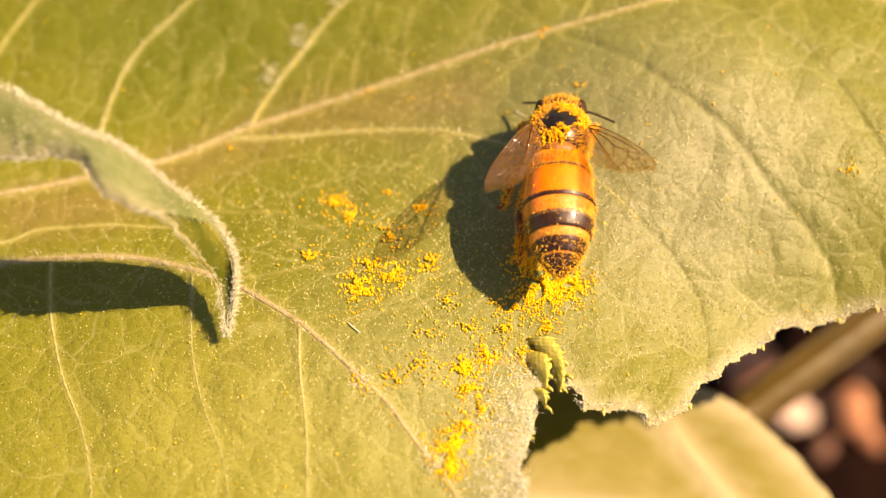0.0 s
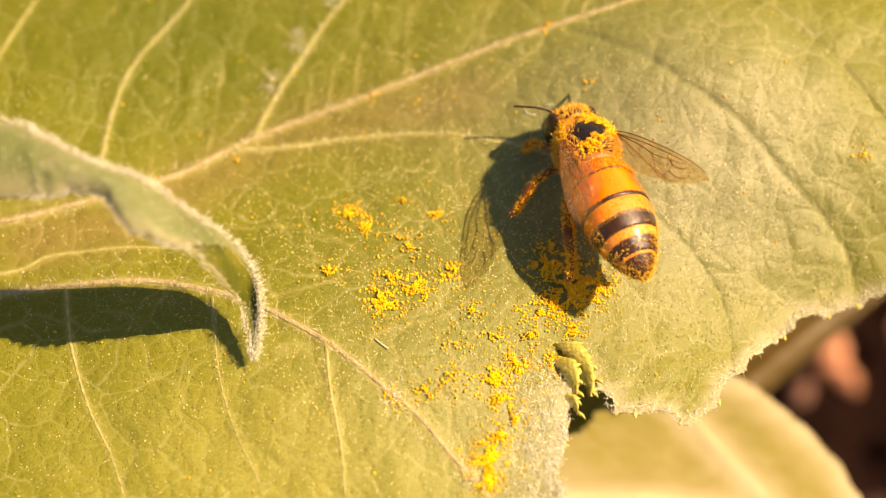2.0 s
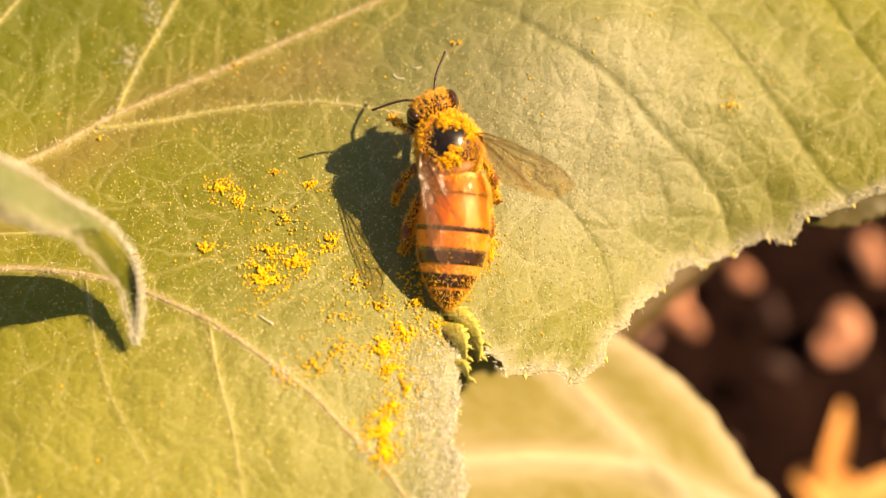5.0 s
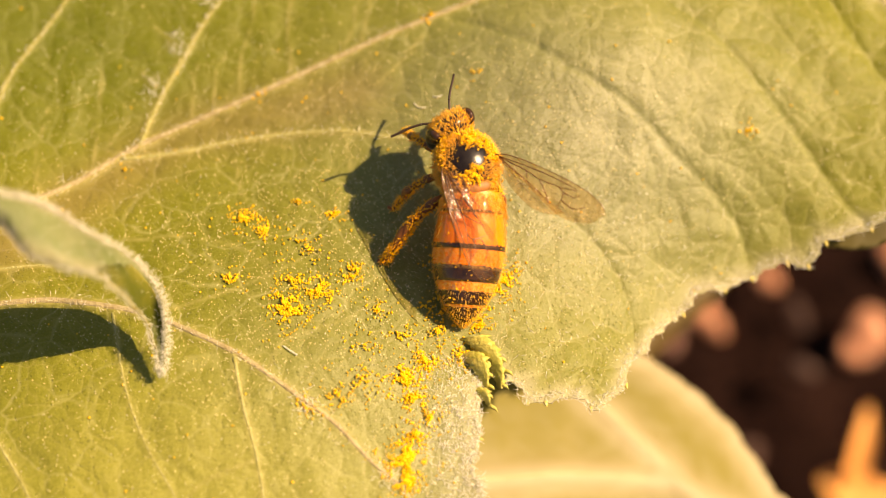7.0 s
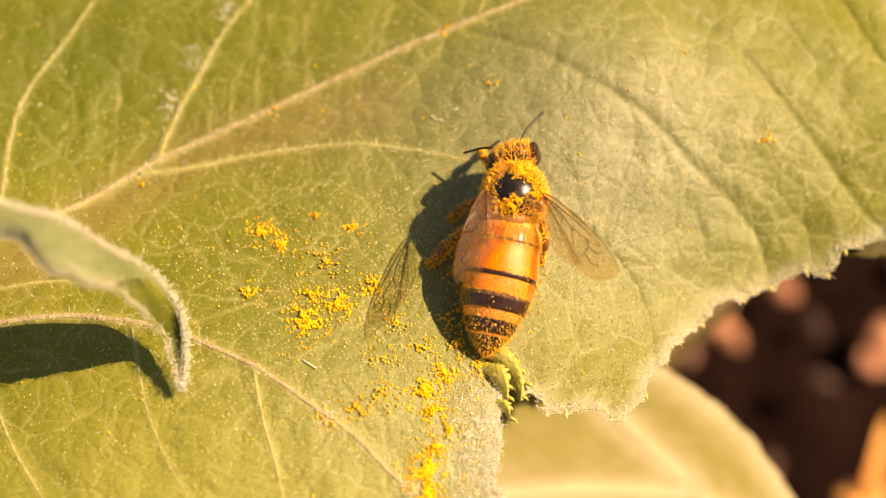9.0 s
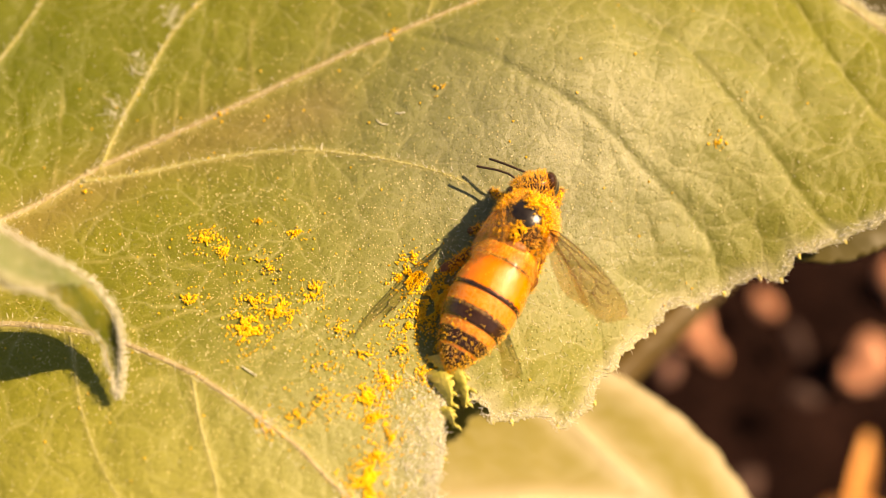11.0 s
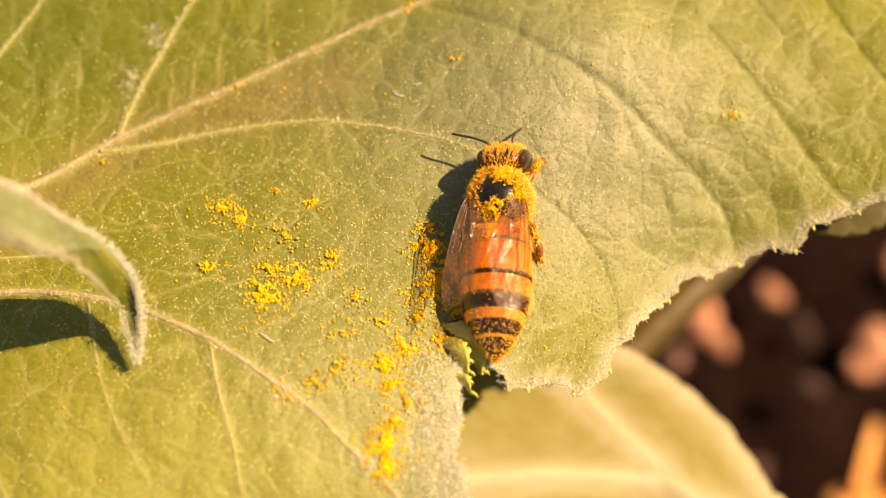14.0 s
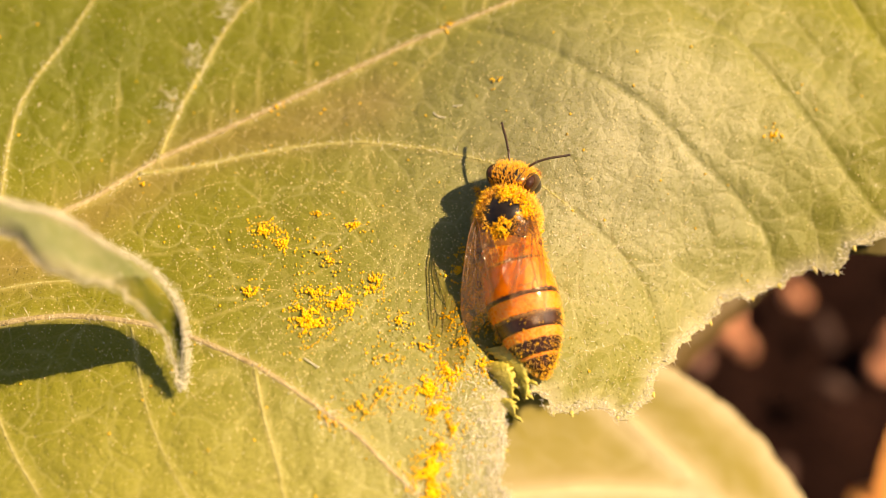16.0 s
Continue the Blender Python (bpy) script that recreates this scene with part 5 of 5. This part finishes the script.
def leg(sx, kind):
    """A leg in its rest bend, hip at 0, reaching out to its side."""
    shapes = {"front": [(0, 0, 0), (0.6, 0.55, -0.25), (1.15, 1.3, -0.8), (1.3, 1.7, -1.7), (1.45, 2.1, -2.3)],
              "middle": [(0, 0, 0), (0.6, -0.4, -0.1), (1.15, -1.1, -0.6), (1.4, -1.7, -1.5), (1.6, -2.3, -2.2)],
              "hind": [(0, 0, 0), (0.55, -0.9, 0.1), (0.9, -2.1, -0.3), (1.0, -3.7, -1.2), (1.1, -4.6, -2.1)]}
    p = [(sx * a * K, b * K, c * K) for a, b, c in shapes[kind]]
    fat = {"front": 0.6, "middle": 0.68, "hind": 0.85}[kind]
    root = Shape()
    tube(root, smooth_line([p[0], p[1], p[2]], 4), [0.30 * fat] * 4 + [0.34 * fat] * 2 + [0.24 * fat] * 3, 10)
    ob = part("leg", root, BROWN, bee, "brown hairy leg caked with pollen")
    tib = Shape()
    tube(tib, smooth_line([p[2], tuple((np.array(p[2]) + np.array(p[3])) / 2 + np.array([sx * 0.12, 0, 0.1])), p[3]], 4), [0.20 * fat, 0.24 * fat, 0.30 * fat, 0.34 * fat, 0.36 * fat, 0.36 * fat, 0.34 * fat, 0.3 * fat, 0.22 * fat], 10, 0.8)
    part("tibia", tib, BROWN, ob)
    tar = Shape()
    line = smooth_line([p[3], p[4], (p[4][0] + sx * 0.35, p[4][1] - 0.05, p[4][2] - 0.1)], 6)
    tube(tar, line, [0.17 * fat if k % 3 else 0.12 * fat for k in range(len(line))], 8)
    part("tarsus", tar, BROWN, ob)
    r = random.Random(len(kind))
    line = dense(smooth_line(p[1:], 6), 0.05)
    crumbs, roots, dirs = [], [], []
    for q in line:
        for _ in range(12 if kind == "hind" else 8):
            v = np.random.normal(0, 1, 3)
            v /= np.linalg.norm(v)
            roots.append(q + v * 0.2 * fat)
            dirs.append(v)
            if r.random() < 0.75:
                crumbs.append(q + v * r.uniform(0.24, 0.48 if kind == "hind" else 0.38) * fat)
    part("fur", hairs(Shape(), roots, dirs, [random.uniform(0.18, 0.42) for _ in roots], 0.013), FUZZ, ob, kind="stuff")
    part("pollen_coat", grains(Shape(), crumbs, 0.028, 0.068), POLLEN_COAT, ob, "yellow pollen crumbs", smooth=False, kind="stuff")
    return ob


HIPS = {"front": (0.85, 1.1, -1.15), "middle": (1.05, 0.0, -1.2), "hind": (0.95, -1.1, -1.1)}
LEGS = {(k, sx): leg(sx, k) for k in HIPS for sx in (1, -1)}

# ---------------------------------------------------------------- what moves
# seconds, place of the thorax, pitch, roll, yaw; turn and droop of the abdomen, and by how much it is drawn in
BEE = [
    (0, -3.41, 3.91, 4.61, -6.4, 0.9, 4.6, 5.2, 6.1, 0.44),
    (0.5, -3.44, 4.75, 4.15, -6.5, 10.5, 1.9, 5.8, 2.4, 0.68),
    (1, -3.03, 4.28, 3.62, -8.1, 8.6, 18.8, 4.7, -3.2, 0.34),
    (1.5, -2.82, 3.88, 3.7, -9.2, 10.2, 21.1, 3.8, 1.5, 0.26),
    (2, -2.81, 3.84, 3.87, -10.1, 11.7, 22.5, 6, 2, 0.26),
    (2.5, -2.55, 3.69, 3.98, -7.3, 13.1, 18.4, 2.8, 2.1, 0.26),
    (3, -2.48, 3.89, 3.83, -6.7, 7, 13.2, 4.4, 1.8, 0.26),
    (3.5, -2.61, 4.24, 4.19, -1, 7, 21.5, 1.9, 5.7, 0.25),
    (4, -5.62, 0.33, 4.35, 16.4, -8.4, 23.7, 5.1, 5.7, 0.03),
    (4.5, -7.17, 0.55, 3.99, 8.9, -16.1, 17.9, 12.6, 11.4, -0.01),
    (4.7, -3.48, 0.88, 4.45, 12.5, -11, 20.1, -22.3, 7.6, 0.06),
    (7, -3.62, 1.99, 4.58, 14.4, 2.6, 15.4, -16.9, 8.3, 0.04),
    (7.5, -3.51, 1.44, 4.48, 15.9, -9.2, 18.3, -17.4, 3, 0.04),
    (8, -2.65, 0.98, 4.66, 21, -6.6, 7, -12.4, 1.5, 0.06),
    (8.2, -2.43, 1.35, 4.31, 16.5, -1.4, -0.7, -2.7, 3.6, 0.05),
    (10.5, 0.39, 0.33, 3.6, 11.2, -7.5, -12.4, -11.5, 2.5, 0.05),
    (11, 1.66, 0.19, 2.78, 10.5, -2.2, -25.6, -3.7, -3.4, 0.03),
    (11.5, 0.23, 1.86, 3.02, 5.9, 8.2, -2.9, 9.5, 2.3, 0.02),
    (12, -0.33, 1.52, 2.79, 9, 5.9, -4.4, -4.2, -0.9, 0.01),
    (12.5, -0.84, 0.59, 2.57, 7.8, 8.7, 1.7, -4.3, 0.5, 0.03),
    (12.8, -0.98, 0.45, 2.6, 8.6, 5.5, 1, -5, -1, 0.02),
    (13, -1.02, 1.33, 2.7, 9, 6, -0.9, -7.2, -2.1, 0),
    (13.5, -0.18, 0.51, 2.36, 11.3, -7.6, -0.6, 8, -2.2, 0.01),
    (14, -0.52, 0.03, 2.26, 9.7, -12.8, -5.1, 3.1, -4.3, 0.02),
    (14.5, -1.98, -0.6, 2.38, 10.2, -6.9, 7.2, 6.7, -1.7, 0.02),
    (15, -1.11, -0.2, 2.35, 11.7, -7.5, -3, 7, -4.6, 0.02),
    (15.5, -2.24, 0.03, 2.45, 12.9, -13.8, 2.9, 10.3, -3.2, 0.02),
    (16, -2.47, 0.16, 2.53, 9.7, -14.6, -0.1, 14, 3.4, 0.03),
]
# seconds; sweep out and lift of the one wing, then of the other
BEAT = [
    (0, 33, 23, 14, 14),
    (0.5, 38, 24, 7, 15),
    (1, 28, 20, 12, 7),
    (1.5, 23, 20, 9, 7),
    (2, 23, 15, 9, 7),
    (2.5, 27, 10, 4, 7),
    (3, 30, 7, 2, 7),
    (3.5, 29, 16, 5, 9),
    (4, 10, 24, 13, 7),
    (4.5, 5, 15, 0, 7),
    (4.7, 31, 25, 3, 9),
    (7, 40, 18, -8, 7),
    (7.5, 42, 17, -7, 22),
    (8, 45, 17, -1, 7),
    (8.2, 41, 22, 3, 16),
    (10.5, 52, 11, -9, 38),
    (11, 60, 12, -22, 49),
    (11.5, 32, 25, 12, 25),
    (12, 20, 23, 15, 20),
    (12.5, 9, 17, 15, 7),
    (12.8, 4, 15, 6, 7),
    (13, 20, 21, 12, 7),
    (13.5, 4, 7, -1, 10),
    (14, -1, 7, 0, 7),
    (14.5, 1, 7, -6, 10),
    (15, 8, 10, -6, 9),
    (15.5, 4, 24, -6, 10),
    (16, 3, 16, -2, 7),
]


def wing_pose(sx, sweep, lift, twist=0.0):
    s, e = radians(sweep), radians(lift)
    d = Vector((sx * math.sin(s) * math.cos(e), -math.cos(s) * math.cos(e), math.sin(e)))
    out = Vector((sx * math.cos(s), math.sin(s), 0.0))
    out = (Matrix.Rotation(radians(twist) * sx, 3, d) @ out).normalized()
    out = (out - d * out.dot(d)).normalized()
    xa = out * sx
    n = xa.cross(d)
    m = Matrix((xa, d, n)).transposed().to_4x4()
    m.translation = Vector((sx * 1.47, 0.1, 1.2)) * MM
    return m


# seconds; lift and turn of the one antenna, then of the other
FEEL = [(0, -11, -83, 10, 28), (0.5, 10, -48, 4, 96), (1, 8, -55, 20, 31), (1.5, 15, -59, 23, 29), (2, 10, -8, 18, 50), (2.5, 18, -46, 25, 39), (3, 10, -38, 24, 34), (3.5, 10, -38, 18, 29), (4, 20, 26, 41, 116), (4.5, 20, 15, 10, 48), (4.7, 10, -28, 10, 66), (7, 10, -28, 0, 55), (7.5, -11, 5, 10, 63), (8, 10, -28, 0, 35), (8.2, 10, -28, -28, 35), (10.5, 10, -28, 26, 47), (11, 17, 58, 17, 37), (11.5, -11, -46, 13, 11), (12, -10, -53, -3, 16), (12.5, 8, -47, -13, 25), (12.8, 9, -49, 5, 40), (13, 10, -52, 33, 108), (13.5, -32, -45, -1, 24), (14, -32, 10, 15, 63), (14.5, 13, -23, -24, 36), (15, -4, 9, 20, 60), (15.5, 10, -13, -11, 30), (16, 1, -40, 10, 18)]
# seconds; nod and turn of the head
NOD = [(0, -48, 4), (0.5, -50, 8), (1, -35, 3), (1.5, -29, 0), (2, -29, 3), (2.5, -32, 9), (3, -33, 10), (3.5, -41, 9), (4, -13, -56), (4.5, -19, -60), (4.7, -20, 4), (7, -30, 20), (7.5, -29, 24), (8, -24, 20), (8.2, -31, 15), (10.5, -29, 43), (11, -25, 45), (11.5, -50, 16), (12, -43, 1), (12.5, -15, -12), (12.8, -14, -11), (13, -25, -9), (13.5, -17, 14), (14, -12, 1), (14.5, -9, -12), (15, -10, -4), (15.5, -16, -22), (16, -14, -19)]
# seconds; spread of the legs on one side (front, middle, hind), then on the other
STEP = [(0, 8, -20, -20, 0, 5, -5), (0.5, 8, -20, -16, 0, 5, -5), (1, 8, -15, -16, 10, 30, -8), (1.5, 8, -15, -16, 10, 34, -8), (2, 8, -15, -16, 10, 34, 0), (2.5, 8, -15, -16, 10, 34, -8), (3, 8, -15, -16, 10, 32, -8),
        (3.5, 8, -15, -16, 10, 34, -5), (4, 5, -20, -14, 0, 0, 0), (4.5, 5, -14, -16, 0, 0, 0), (4.7, 20, -16, -20, 5, 20, 20), (7, 52, -20, -22, 5, 40, 46), (7.5, 52, -20, -22, 5, 40, 46), (8, 52, -20, -20, 5, 38, 44),
        (8.2, 52, -20, -20, 5, 38, 44), (10.5, 52, -34, -26, -10, 20, 20), (11, 52, -38, -28, -30, 20, 24), (11.5, 45, -25, -20, 0, 15, 12), (12, 15, -15, -16, 10, 5, 5), (12.5, 0, 8, 0, 5, 5, 5), (12.8, 0, 30, -5, 0, 5, 5), (13, 0, 30, -5, 0, 5, 5),
        (13.5, 20, -20, -14, 12, 8, 0), (14, 24, -24, -14, 14, 5, 0), (14.5, 24, -26, -12, 12, 10, 0), (15, 24, -14, -12, 5, 5, 0), (15.5, 30, -26, -22, 0, 5, 0), (16, 36, -34, -22, 0, 0, 0)]


def motions():
    walk(bee, [(t, pose(x * MM, y * MM, z * MM) @ pose(0, 0, 0, 0, 0, yaw) @ pose(0, 0, 0, pitch) @ pose(0, 0, 0, 0, roll)) for t, x, y, z, pitch, roll, yaw, side, droop, drawn in BEE])
    waist = Vector((0, -1.5 * K, -0.2)) * MM
    for seg, share in zip(SEGMENTS, (0.1, 0.2, 0.45, 0.7, 0.9, 1.0)):
        walk(seg, [(r[0], Matrix.Translation(waist) @ pose(0, 0, 0, 0, 0, r[7]) @ pose(0, 0, 0, r[8]) @ Matrix.Translation(Vector((0, share * r[9] * MM, 0)) - waist)) for r in BEE])
    walk(WING[1], [(t, wing_pose(1, a, b, min(26, max(-6, a)))) for t, a, b, c, d in BEAT])
    walk(WING[-1], [(t, wing_pose(-1, c, d, min(26, max(-6, c)))) for t, a, b, c, d in BEAT])
    nod = [(t, Matrix.Translation((0, 1.6 * K * MM, 0.1 * K * MM)) @ pose(0, 0, 0, a, 0, b)) for t, a, b in NOD]
    walk(head, nod)
    for sx in (1, -1):
        base = Vector((sx * 0.3 * K, 1.4 * K, 0.0)) * MM
        walk(ANT[sx], [(t, n[1] @ Matrix.Translation(base) @ pose(0, 0, 0, a if sx > 0 else c, 0, b if sx > 0 else d)) for (t, a, b, c, d), n in zip(FEEL, nod)])
    for (kind, sx), ob in LEGS.items():
        h = Vector((HIPS[kind][0] * sx, HIPS[kind][1], HIPS[kind][2])) * K * MM
        col = {"front": 0, "middle": 1, "hind": 2}[kind] + (1 if sx > 0 else 4)
        rows = []
        for step, row in zip(STEP, BEE):
            rise = float(leaf_base(row[1], row[2])) + 3.9 - row[3]          # lift the feet when the body sits low
            rows.append((step[0], Matrix.Translation(h) @ pose(0, 0, 0, 0, -sx * max(0, 5 * rise), sx * step[col])))
        walk(ob, rows)


motions()
